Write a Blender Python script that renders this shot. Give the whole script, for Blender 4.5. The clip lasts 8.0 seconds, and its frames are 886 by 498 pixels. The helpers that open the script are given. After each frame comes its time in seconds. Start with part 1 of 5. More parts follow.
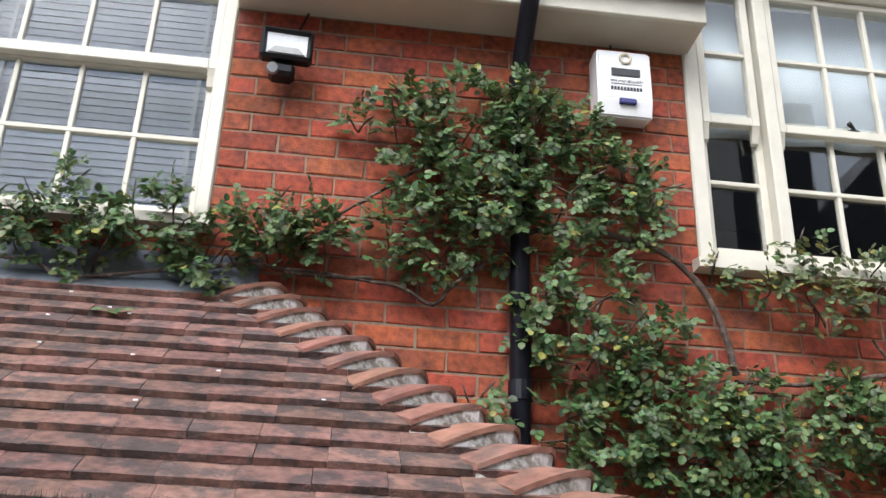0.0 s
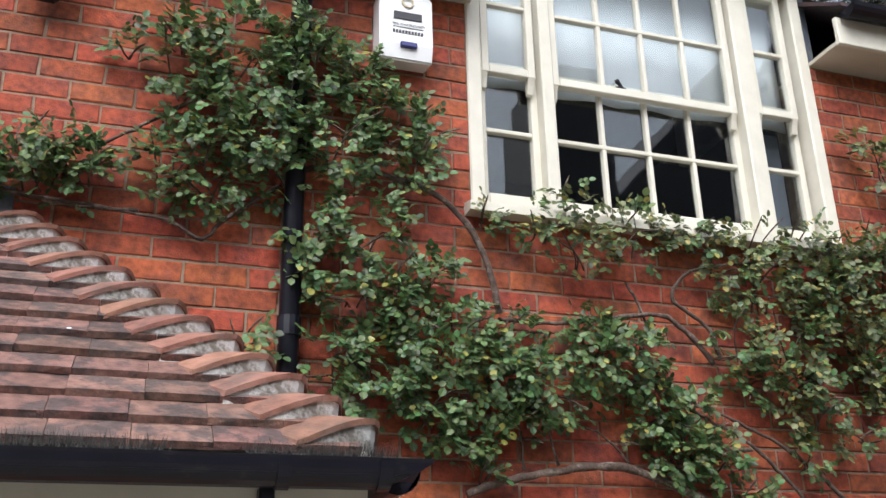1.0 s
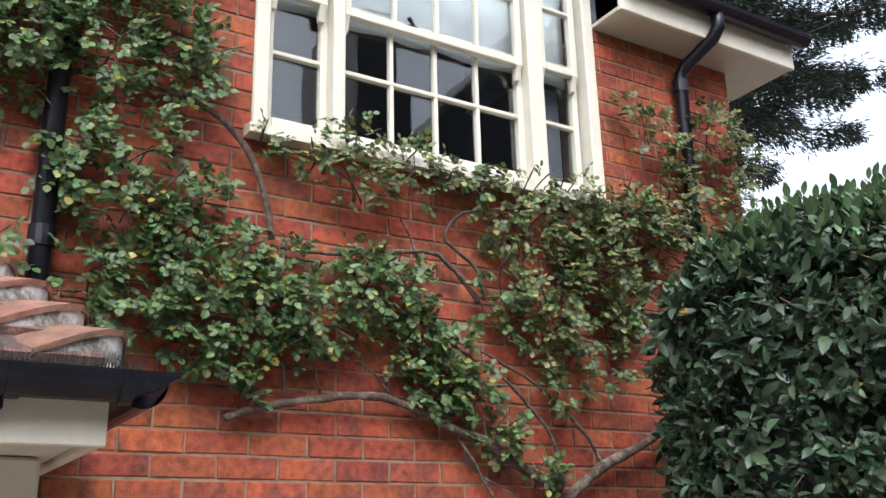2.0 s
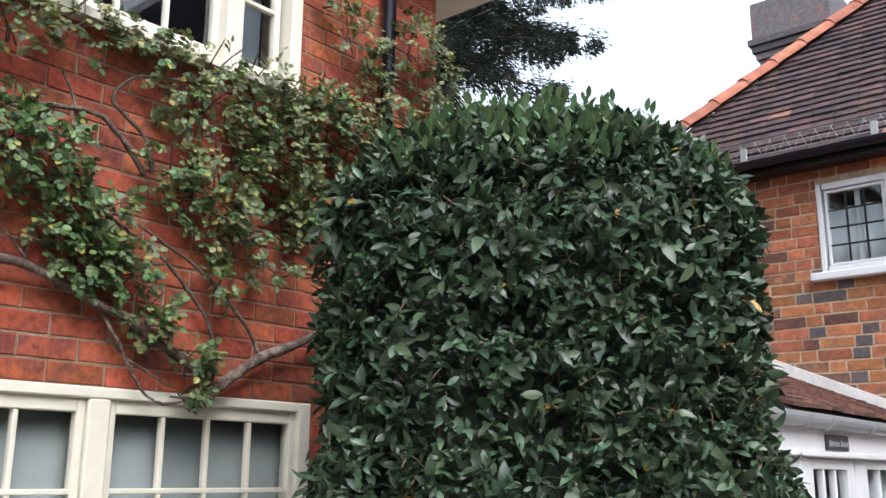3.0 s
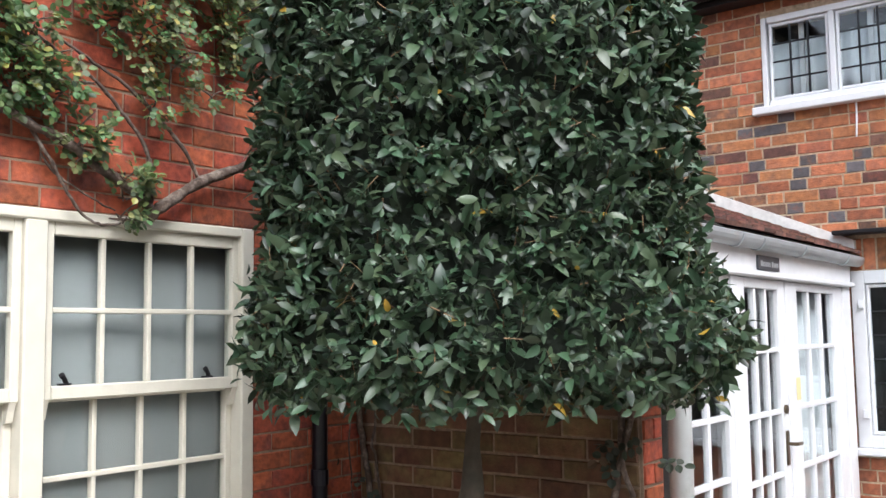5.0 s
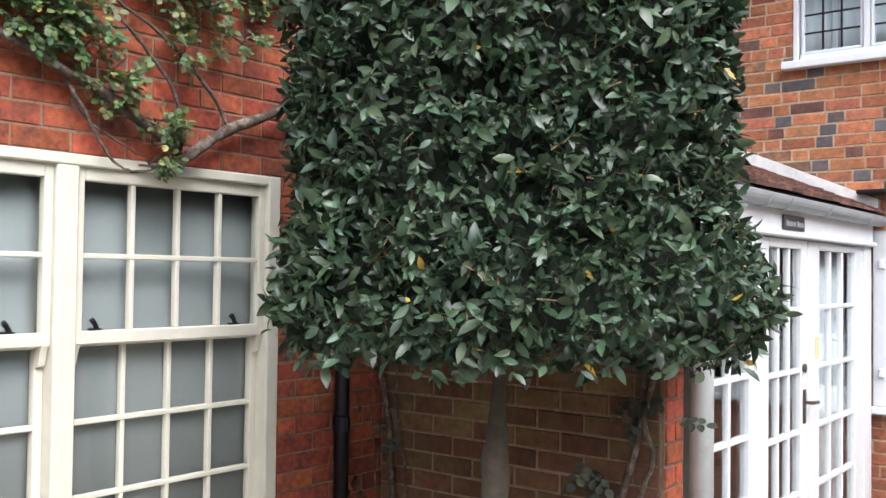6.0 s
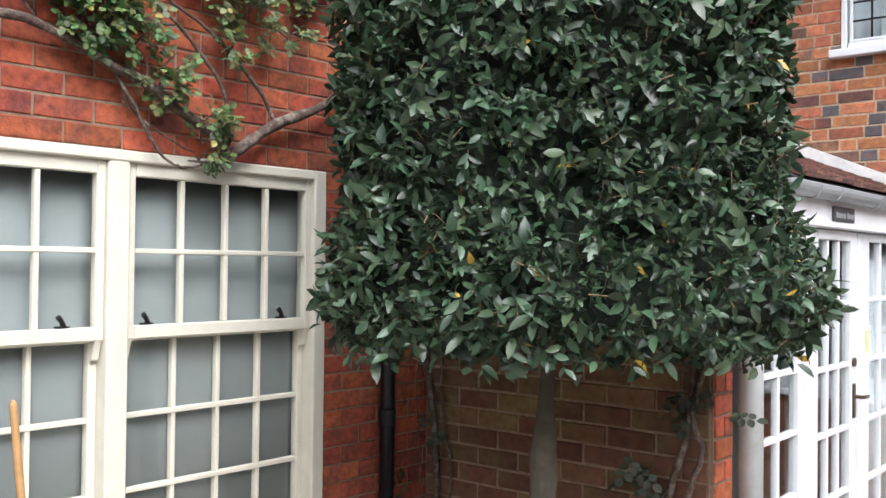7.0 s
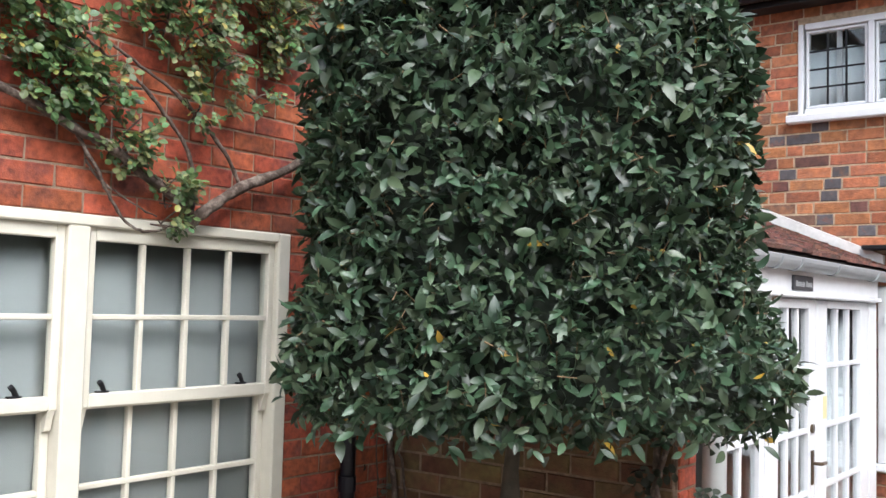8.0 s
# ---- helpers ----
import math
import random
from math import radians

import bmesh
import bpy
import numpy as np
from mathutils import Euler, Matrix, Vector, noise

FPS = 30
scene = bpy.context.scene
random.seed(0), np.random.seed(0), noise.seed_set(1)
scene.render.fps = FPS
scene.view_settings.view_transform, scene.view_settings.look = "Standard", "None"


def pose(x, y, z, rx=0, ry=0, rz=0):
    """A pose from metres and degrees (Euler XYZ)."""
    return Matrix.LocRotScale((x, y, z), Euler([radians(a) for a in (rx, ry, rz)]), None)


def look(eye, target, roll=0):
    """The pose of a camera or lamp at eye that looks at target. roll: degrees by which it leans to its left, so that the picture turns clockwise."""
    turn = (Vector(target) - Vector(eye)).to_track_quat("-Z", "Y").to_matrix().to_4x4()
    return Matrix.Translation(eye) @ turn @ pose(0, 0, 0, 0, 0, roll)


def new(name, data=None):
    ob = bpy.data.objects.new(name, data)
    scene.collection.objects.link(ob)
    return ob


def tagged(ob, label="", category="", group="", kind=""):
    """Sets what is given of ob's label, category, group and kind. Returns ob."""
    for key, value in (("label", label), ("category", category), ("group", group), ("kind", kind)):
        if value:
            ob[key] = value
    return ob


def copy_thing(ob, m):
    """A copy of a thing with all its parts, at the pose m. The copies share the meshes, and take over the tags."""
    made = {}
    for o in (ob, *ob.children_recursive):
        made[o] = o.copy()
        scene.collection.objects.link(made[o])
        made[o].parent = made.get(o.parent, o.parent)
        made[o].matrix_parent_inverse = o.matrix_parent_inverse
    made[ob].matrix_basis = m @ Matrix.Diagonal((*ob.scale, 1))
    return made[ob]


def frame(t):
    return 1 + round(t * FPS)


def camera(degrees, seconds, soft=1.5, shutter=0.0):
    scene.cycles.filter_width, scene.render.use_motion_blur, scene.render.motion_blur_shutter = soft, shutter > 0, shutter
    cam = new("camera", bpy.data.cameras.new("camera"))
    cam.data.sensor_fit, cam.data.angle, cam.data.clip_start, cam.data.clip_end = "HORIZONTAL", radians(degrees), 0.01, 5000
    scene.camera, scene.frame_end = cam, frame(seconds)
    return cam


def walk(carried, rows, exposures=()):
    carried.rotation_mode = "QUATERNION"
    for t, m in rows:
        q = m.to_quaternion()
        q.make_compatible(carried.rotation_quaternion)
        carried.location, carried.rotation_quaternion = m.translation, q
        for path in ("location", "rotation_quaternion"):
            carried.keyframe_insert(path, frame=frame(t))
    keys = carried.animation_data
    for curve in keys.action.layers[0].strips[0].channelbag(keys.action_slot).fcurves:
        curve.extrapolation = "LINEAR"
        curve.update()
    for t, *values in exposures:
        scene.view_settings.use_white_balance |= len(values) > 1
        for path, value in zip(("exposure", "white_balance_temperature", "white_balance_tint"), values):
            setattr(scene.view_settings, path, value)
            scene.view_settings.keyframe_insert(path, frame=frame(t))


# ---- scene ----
PATH = [
    (0, (-1.177, -3.21, 2.043), (-0.971, -1.398, 2.863), 2.0),
    (0.5, (-1.032, -3.278, 2.022), (-0.607, -1.482, 2.792), 0.7),
    (1, (-1.024, -3.24, 1.973), (-0.432, -1.478, 2.71), -1.2),
    (1.5, (-1.001, -3.242, 1.938), (-0.267, -1.506, 2.61), -2.2),
    (2, (-0.955, -3.234, 1.919), (0.048, -1.619, 2.539), -1.5),
    (2.2, (-0.943, -3.253, 1.9), (0.178, -1.704, 2.487), -0.8),
    (3.3, (-0.689, -3.198, 1.771), (0.852, -1.997, 2.201), -0.2),
    (3.5, (-0.69, -3.212, 1.756), (0.862, -2.019, 2.164), -0.9),
    (4, (-0.695, -3.222, 1.741), (0.875, -2.037, 2.102), -1.1),
    (4.5, (-0.683, -3.242, 1.691), (0.905, -2.061, 1.978), -1.4),
    (5, (-0.683, -3.242, 1.631), (0.896, -2.027, 1.81), -0.8),
    (5.2, (-0.686, -3.244, 1.62), (0.886, -2.015, 1.76), -0.6),
    (6.3, (-0.738, -3.165, 1.699), (0.831, -1.926, 1.741), 1.0),
    (6.5, (-0.74, -3.167, 1.696), (0.808, -1.902, 1.739), 1.0),
    (7, (-0.753, -3.143, 1.701), (0.773, -1.85, 1.733), 0.6),
    (7.5, (-0.757, -3.132, 1.726), (0.773, -1.844, 1.752), 1.0),
    (8, (-0.759, -3.093, 1.819), (0.822, -1.873, 1.935), 1.5),
]
EXPOSURES = [(0, -0.07, 6050, 10), (1.0, -0.04, 6050, 10), (2.2, 0.10, 6050, 10), (3.3, 0.20, 6050, 10), (4.5, 0.40, 6050, 10), (6.5, 0.46, 6050, 10), (8.0, 0.46, 6050, 10)]
cam = camera(50.2, 8.0)
walk(cam, [(t, look(eye, target, roll)) for t, eye, target, roll in PATH], EXPOSURES)

# ---- daylight: a white overcast sky ----
world = bpy.data.worlds.new("overcast_sky")
scene.world = world
world.use_nodes = True
wn = world.node_tree.nodes
sky = wn.new("ShaderNodeTexSky")
sky.sky_type = "NISHITA"
sky.sun_disc = False
sky.sun_elevation = radians(48)
sky.sun_rotation = radians(206)
sky.air_density = 1.0
sky.dust_density = 6.0
hsv = wn.new("ShaderNodeHueSaturation")
hsv.inputs["Saturation"].default_value = 0.35
world.node_tree.links.new(sky.outputs["Color"], hsv.inputs["Color"])
veil = wn.new("ShaderNodeMix")
veil.data_type = "RGBA"
veil.inputs["Factor"].default_value = 0.65
veil.inputs["B"].default_value = (0.875, 0.96, 1.09, 1)
world.node_tree.links.new(hsv.outputs["Color"], veil.inputs["A"])
world.node_tree.links.new(veil.outputs["Result"], wn["Background"].inputs["Color"])
wn["Background"].inputs["Strength"].default_value = 0.80
sun = new("sun", bpy.data.lights.new("sun", "SUN"))
sun.data.energy = 0.55
sun.data.angle = radians(30)
sun.data.color = (1.0, 0.97, 0.92)
sun.matrix_world = look((0, 0, 0), (0.36, 0.72, -0.88))

# ---- small builders ----
def root(name, label, category, kind="", group="", at=(0, 0, 0)):
    ob = new(name)
    ob.location = at
    ob.empty_display_size = 0.1
    return tagged(ob, label, category, group, kind)


def part(name, bm, material, parent, label="", smooth=False, kind=""):
    if isinstance(bm, bmesh.types.BMesh):
        me = bpy.data.meshes.new(name)
        bm.normal_update()
        bm.to_mesh(me)
        bm.free()
    else:
        me = bm
    if material is not None and not me.materials:
        me.materials.append(material)
    if smooth:
        for p in me.polygons:
            p.use_smooth = True
    ob = new(name, me)
    if parent is not None:
        ob.parent = parent
    return tagged(ob, label, kind=kind)


def box(bm, x0, x1, y0, y1, z0, z1, bevel=0.0):
    r = bmesh.ops.create_cube(bm, size=1.0)
    bmesh.ops.scale(bm, vec=(x1 - x0, y1 - y0, z1 - z0), verts=r["verts"])
    bmesh.ops.translate(bm, vec=((x0 + x1) / 2, (y0 + y1) / 2, (z0 + z1) / 2), verts=r["verts"])
    if bevel:
        edges = list({e for v in r["verts"] for e in v.link_edges})
        bmesh.ops.bevel(bm, geom=edges, offset=bevel, segments=1, affect="EDGES", profile=0.5)
    return bm


def boxed(*a, bevel=0.0):
    return box(bmesh.new(), *a, bevel=bevel)


def prism(bm, outline, axis, a, b):
    """An outline in the two other axes (in x, y, z order), drawn out along one axis from a to b."""
    def at(p, s):
        return {"x": (s, p[0], p[1]), "y": (p[0], s, p[1]), "z": (p[0], p[1], s)}[axis]
    lo = [bm.verts.new(at(p, a)) for p in outline]
    hi = [bm.verts.new(at(p, b)) for p in outline]
    n = len(outline)
    for i in range(n):
        bm.faces.new((lo[i], lo[(i + 1) % n], hi[(i + 1) % n], hi[i]))
    bm.faces.new(lo[::-1])
    bm.faces.new(hi)
    bmesh.ops.recalc_face_normals(bm, faces=bm.faces)
    return bm


def tube(bm, pts, radii, sides=8):
    """A round rod through points, with a radius at each."""
    pts = [Vector(p) for p in pts]
    if not isinstance(radii, (list, tuple)):
        radii = [radii] * len(pts)
    rings = []
    for i, p in enumerate(pts):
        d = (pts[min(i + 1, len(pts) - 1)] - pts[max(i - 1, 0)]).normalized()
        u = d.cross(Vector((0.31, 0.87, 0.38)))
        u.normalize()
        w = d.cross(u)
        rings.append([bm.verts.new(p + radii[i] * (math.cos(k * math.tau / sides) * u + math.sin(k * math.tau / sides) * w)) for k in range(sides)])
    for a, b in zip(rings, rings[1:]):
        for k in range(sides):
            bm.faces.new((a[k], a[(k + 1) % sides], b[(k + 1) % sides], b[k]))
    bm.faces.new(rings[0][::-1])
    bm.faces.new(rings[-1])
    return bm


def curve_points(pts, steps=5, wobble=0.0, rng=random):
    """Points of a smooth line through pts."""
    pts = [Vector(p) for p in pts]
    out = []
    for i in range(len(pts) - 1):
        p0, p1, p2, p3 = pts[max(i - 1, 0)], pts[i], pts[i + 1], pts[min(i + 2, len(pts) - 1)]
        for s in range(steps):
            t = s / steps
            q = 0.5 * (2 * p1 + (p2 - p0) * t + (2 * p0 - 5 * p1 + 4 * p2 - p3) * t * t + (3 * p1 - p0 - 3 * p2 + p3) * t ** 3)
            out.append(q + Vector([rng.uniform(-wobble, wobble) for _ in range(3)]))
    return out + [pts[-1]]


def raw_mesh(name, verts, faces, material):
    me = bpy.data.meshes.new(name)
    me.from_pydata(verts, [], faces)
    me.materials.append(material)
    me.update()
    return me


# ---- materials ----
def mat(name, color, rough=0.6, metal=0.0, vary=0.0, scale=8.0, bump=0.0, bump_scale=60.0, second=None, second_scale=3.0, second_at=(0.5, 0.65), spread="", amount=0.0, spec=0.5):
    """A surface with grain (vary), stains of a second colour, relief and, by piece, a spread of brightness."""
    m = bpy.data.materials.new(name)
    m.use_nodes = True
    nt = m.node_tree
    n, l = nt.nodes, nt.links
    b = n["Principled BSDF"]
    b.inputs["Roughness"].default_value = rough
    b.inputs["Metallic"].default_value = metal
    b.inputs["Specular IOR Level"].default_value = spec
    where = n.new("ShaderNodeTexCoord").outputs["Object"]
    if spread == "object":
        # each piece takes its stains from another stretch of the pattern
        step = n.new("ShaderNodeVectorMath")
        step.operation = "SCALE"
        step.inputs[0].default_value = (37.0, 17.0, 29.0)
        l.new(n.new("ShaderNodeObjectInfo").outputs["Random"], step.inputs["Scale"])
        shift = n.new("ShaderNodeVectorMath")
        l.new(where, shift.inputs[0])
        l.new(step.outputs["Vector"], shift.inputs[1])
        where = shift.outputs["Vector"]
    base = n.new("ShaderNodeRGB")
    base.outputs[0].default_value = (*color, 1)
    out = base.outputs[0]
    if second:
        t = n.new("ShaderNodeTexNoise")
        t.inputs["Scale"].default_value = second_scale
        t.inputs["Detail"].default_value = 6
        t.inputs["Roughness"].default_value = 0.65
        l.new(where, t.inputs["Vector"])
        r = n.new("ShaderNodeMapRange")
        r.inputs["From Min"].default_value, r.inputs["From Max"].default_value = second_at
        l.new(t.outputs["Fac"], r.inputs["Value"])
        mx = n.new("ShaderNodeMix")
        mx.data_type = "RGBA"
        l.new(r.outputs["Result"], mx.inputs["Factor"])
        l.new(out, mx.inputs["A"])
        mx.inputs["B"].default_value = (*second, 1)
        out = mx.outputs["Result"]
    if vary:
        t = n.new("ShaderNodeTexNoise")
        t.inputs["Scale"].default_value = scale
        t.inputs["Detail"].default_value = 8
        l.new(where, t.inputs["Vector"])
        r = n.new("ShaderNodeMapRange")
        r.inputs["From Min"].default_value, r.inputs["From Max"].default_value = 0.3, 0.7
        r.inputs["To Min"].default_value, r.inputs["To Max"].default_value = 1 - vary, 1 + vary
        l.new(t.outputs["Fac"], r.inputs["Value"])
        h = n.new("ShaderNodeHueSaturation")
        l.new(out, h.inputs["Color"])
        l.new(r.outputs["Result"], h.inputs["Value"])
        out = h.outputs["Color"]
    if spread:
        if spread == "island":
            g = n.new("ShaderNodeNewGeometry").outputs["Random Per Island"]
        else:
            g = n.new("ShaderNodeObjectInfo").outputs["Random"]
        wn2 = n.new("ShaderNodeTexWhiteNoise")
        wn2.noise_dimensions = "1D"
        l.new(g, wn2.inputs["W"])
        r = n.new("ShaderNodeMapRange")
        r.inputs["To Min"].default_value, r.inputs["To Max"].default_value = 1 - amount, 1 + amount
        l.new(g, r.inputs["Value"])
        r2 = n.new("ShaderNodeMapRange")
        r2.inputs["To Min"].default_value, r2.inputs["To Max"].default_value = 0.5 - 0.035 * amount, 0.5 + 0.035 * amount
        l.new(wn2.outputs["Value"], r2.inputs["Value"])
        h = n.new("ShaderNodeHueSaturation")
        l.new(out, h.inputs["Color"])
        l.new(r.outputs["Result"], h.inputs["Value"])
        l.new(r2.outputs["Result"], h.inputs["Hue"])
        out = h.outputs["Color"]
    l.new(out, b.inputs["Base Color"])
    if bump:
        t = n.new("ShaderNodeTexNoise")
        t.inputs["Scale"].default_value = bump_scale
        t.inputs["Detail"].default_value = 6
        l.new(where, t.inputs["Vector"])
        bp = n.new("ShaderNodeBump")
        bp.inputs["Strength"].default_value = bump
        bp.inputs["Distance"].default_value = 0.01
        l.new(t.outputs["Fac"], bp.inputs["Height"])
        l.new(bp.outputs["Normal"], b.inputs["Normal"])
    return m


def glass_mat(name, tint=(1, 1, 1), strength=1.0, ripple=0.0):
    m = bpy.data.materials.new(name)
    m.use_nodes = True
    n, l = m.node_tree.nodes, m.node_tree.links
    n.remove(n["Principled BSDF"])
    tr = n.new("ShaderNodeBsdfTransparent")
    tr.inputs["Color"].default_value = (*tint, 1)
    gl = n.new("ShaderNodeBsdfGlossy")
    gl.inputs["Roughness"].default_value = 0.02
    lw = n.new("ShaderNodeLayerWeight")
    po = n.new("ShaderNodeMath")
    po.operation = "POWER"
    po.inputs[1].default_value = 4.0
    l.new(lw.outputs["Facing"], po.inputs[0])
    mu = n.new("ShaderNodeMath")
    mu.operation = "MULTIPLY_ADD"
    mu.use_clamp = True
    mu.inputs[1].default_value = 0.8 * strength
    mu.inputs[2].default_value = 0.04 * strength
    l.new(po.outputs[0], mu.inputs[0])
    mx = n.new("ShaderNodeMixShader")
    l.new(mu.outputs[0], mx.inputs[0])
    l.new(tr.outputs[0], mx.inputs[1])
    l.new(gl.outputs[0], mx.inputs[2])
    l.new(mx.outputs[0], n["Material Output"].inputs["Surface"])
    if ripple:
        tc = n.new("ShaderNodeTexCoord")
        t = n.new("ShaderNodeTexNoise")
        t.inputs["Scale"].default_value = 5
        l.new(tc.outputs["Object"], t.inputs["Vector"])
        bp = n.new("ShaderNodeBump")
        bp.inputs["Strength"].default_value = ripple
        bp.inputs["Distance"].default_value = 0.02
        l.new(t.outputs["Fac"], bp.inputs["Height"])
        l.new(bp.outputs["Normal"], gl.inputs["Normal"])
    return m


def leaf_mat(name, color, rough, amount, yellow=0.0, trans=0.12, ycol=(0.45, 0.36, 0.03)):
    """Leaves: every leaf its own shade, a few of them yellow, with some light coming through."""
    m = bpy.data.materials.new(name)
    m.use_nodes = True
    n, l = m.node_tree.nodes, m.node_tree.links
    b = n["Principled BSDF"]
    b.inputs["Roughness"].default_value = rough
    g = n.new("ShaderNodeNewGeometry").outputs["Random Per Island"]
    oi = n.new("ShaderNodeObjectInfo").outputs["Random"]
    ad = n.new("ShaderNodeMath")
    ad.operation = "ADD"
    l.new(g, ad.inputs[0])
    l.new(oi, ad.inputs[1])
    w = n.new("ShaderNodeTexWhiteNoise")
    w.noise_dimensions = "1D"
    l.new(ad.outputs[0], w.inputs["W"])
    r = n.new("ShaderNodeMapRange")
    r.inputs["To Min"].default_value, r.inputs["To Max"].default_value = 1 - amount, 1 + amount
    l.new(w.outputs["Value"], r.inputs["Value"])
    sep = n.new("ShaderNodeSeparateColor")
    l.new(w.outputs["Color"], sep.inputs["Color"])
    hr = n.new("ShaderNodeMapRange")
    hr.inputs["To Min"].default_value, hr.inputs["To Max"].default_value = 0.455, 0.54
    l.new(sep.outputs["Green"], hr.inputs["Value"])
    h = n.new("ShaderNodeHueSaturation")
    h.inputs["Color"].default_value = (*color, 1)
    l.new(r.outputs["Result"], h.inputs["Value"])
    l.new(hr.outputs["Result"], h.inputs["Hue"])
    gt = n.new("ShaderNodeMath")
    gt.operation = "LESS_THAN"
    gt.inputs[1].default_value = yellow
    l.new(sep.outputs["Blue"], gt.inputs[0])
    mx = n.new("ShaderNodeMix")
    mx.data_type = "RGBA"
    l.new(gt.outputs[0], mx.inputs["Factor"])
    l.new(h.outputs["Color"], mx.inputs["A"])
    mx.inputs["B"].default_value = (*ycol, 1)
    l.new(mx.outputs["Result"], b.inputs["Base Color"])
    t = n.new("ShaderNodeBsdfTranslucent")
    l.new(mx.outputs["Result"], t.inputs["Color"])
    ms = n.new("ShaderNodeMixShader")
    ms.inputs[0].default_value = trans
    l.new(b.outputs[0], ms.inputs[1])
    l.new(t.outputs[0], ms.inputs[2])
    l.new(ms.outputs[0], n["Material Output"].inputs["Surface"])
    return m


BRICK = mat("red_brick", (0.305, 0.069, 0.029), 0.88, vary=0.40, scale=34, bump=0.35, bump_scale=160, second=(0.16, 0.046, 0.034), second_scale=8, second_at=(0.47, 0.68), spread="object", amount=0.24)
BRICK_REST = mat("red_brick_rest", (0.305, 0.069, 0.029), 0.88, vary=0.40, scale=34, bump=0.35, bump_scale=160, second=(0.16, 0.046, 0.034), second_scale=8, second_at=(0.47, 0.68), spread="island", amount=0.24)
MORTAR = mat("lime_mortar", (0.25, 0.18, 0.125), 0.95, vary=0.25, scale=40, bump=0.5, bump_scale=200, second=(0.16, 0.11, 0.08), second_scale=2.5)
OLD_RED = mat("old_orange_brick", (0.35, 0.125, 0.056), 0.9, vary=0.28, scale=25, bump=0.6, bump_scale=90, second=(0.23, 0.095, 0.055), second_scale=9, second_at=(0.46, 0.66), spread="object", amount=0.34)
OLD_GREY = mat("grey_burnt_brick", (0.105, 0.095, 0.10), 0.75, vary=0.25, scale=25, bump=0.4, bump_scale=120, second=(0.22, 0.10, 0.06), second_scale=9, second_at=(0.55, 0.7), spread="object", amount=0.4)
OLD_BROWN = mat("brown_burnt_brick", (0.13, 0.062, 0.045), 0.85, vary=0.35, scale=25, bump=0.5, bump_scale=120, second=(0.26, 0.10, 0.05), second_scale=11, second_at=(0.5, 0.68), spread="object", amount=0.4)
OLD_MORTAR = mat("old_mortar", (0.42, 0.32, 0.22), 0.95, vary=0.25, scale=40, bump=0.5, bump_scale=150, second=(0.25, 0.19, 0.12), second_scale=3)
# brown brick darkened further: its colour holds the shade under the tree
SHADED_YARD_BRICK = mat("shaded_yard_brick", (0.125, 0.054, 0.031), 0.92, vary=0.25, scale=25, bump=0.4, bump_scale=140, second=(0.16, 0.12, 0.05), second_scale=3, second_at=(0.45, 0.65), spread="object", amount=0.25)
CREAM = mat("cream_paint", (0.62, 0.588, 0.495), 0.45, vary=0.05, scale=12, bump=0.12, bump_scale=40, second=(0.62, 0.57, 0.45), second_scale=14, second_at=(0.62, 0.8))
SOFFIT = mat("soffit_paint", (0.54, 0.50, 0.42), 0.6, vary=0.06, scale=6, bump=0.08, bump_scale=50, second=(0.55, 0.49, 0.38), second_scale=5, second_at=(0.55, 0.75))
WHITE = mat("white_gloss_paint", (0.63, 0.64, 0.66), 0.35, vary=0.04, scale=15, bump=0.08, bump_scale=40, second=(0.66, 0.66, 0.64), second_scale=12, second_at=(0.62, 0.8))
BLACK = mat("black_plastic", (0.007, 0.007, 0.012), 0.30, vary=0.2, scale=10, second=(0.03, 0.028, 0.028), second_scale=20, second_at=(0.62, 0.78), spec=0.3)
GREY_PIPE = mat("grey_plastic", (0.27, 0.285, 0.295), 0.4, vary=0.08, scale=8, second=(0.3, 0.3, 0.28), second_scale=10, second_at=(0.6, 0.75))
PALE_PIPE = mat("pale_plastic", (0.46, 0.48, 0.48), 0.45, vary=0.08, scale=8, second=(0.36, 0.37, 0.35), second_scale=6, second_at=(0.55, 0.75))
LEAD = mat("lead_sheet", (0.13, 0.15, 0.18), 0.5, metal=0.3, vary=0.2, scale=5, bump=0.15, bump_scale=20, second=(0.25, 0.27, 0.29), second_scale=8)
TILE = mat("clay_roof_tile", (0.200, 0.105, 0.082), 0.9, vary=0.35, scale=30, bump=0.5, bump_scale=130, second=(0.085, 0.058, 0.052), second_scale=10.0, second_at=(0.46, 0.56), spread="object", amount=0.25)
OLD_TILE = mat("weathered_roof_tile", (0.070, 0.036, 0.034), 0.85, vary=0.3, scale=15, bump=0.35, bump_scale=100, second=(0.030, 0.022, 0.025), second_scale=4.0, second_at=(0.42, 0.62), spread="object", amount=0.4)
TILE_REST = mat("weathered_roof_tile_rest", (0.070, 0.036, 0.034), 0.85, vary=0.3, scale=15, bump=0.35, bump_scale=100, second=(0.030, 0.022, 0.025), second_scale=4.0, second_at=(0.42, 0.62), spread="island", amount=0.4)
BONNET = mat("bonnet_tile_clay", (0.23, 0.108, 0.074), 0.85, vary=0.3, scale=18, bump=0.3, bump_scale=110, second=(0.15, 0.09, 0.07), second_scale=8, second_at=(0.48, 0.66), spread="object", amount=0.25)
LEAN_TILE = mat("red_lean_to_tile", (0.17, 0.075, 0.055), 0.88, vary=0.3, scale=20, bump=0.4, bump_scale=110, second=(0.07, 0.042, 0.036), second_scale=7.0, second_at=(0.46, 0.62), spread="object", amount=0.35)
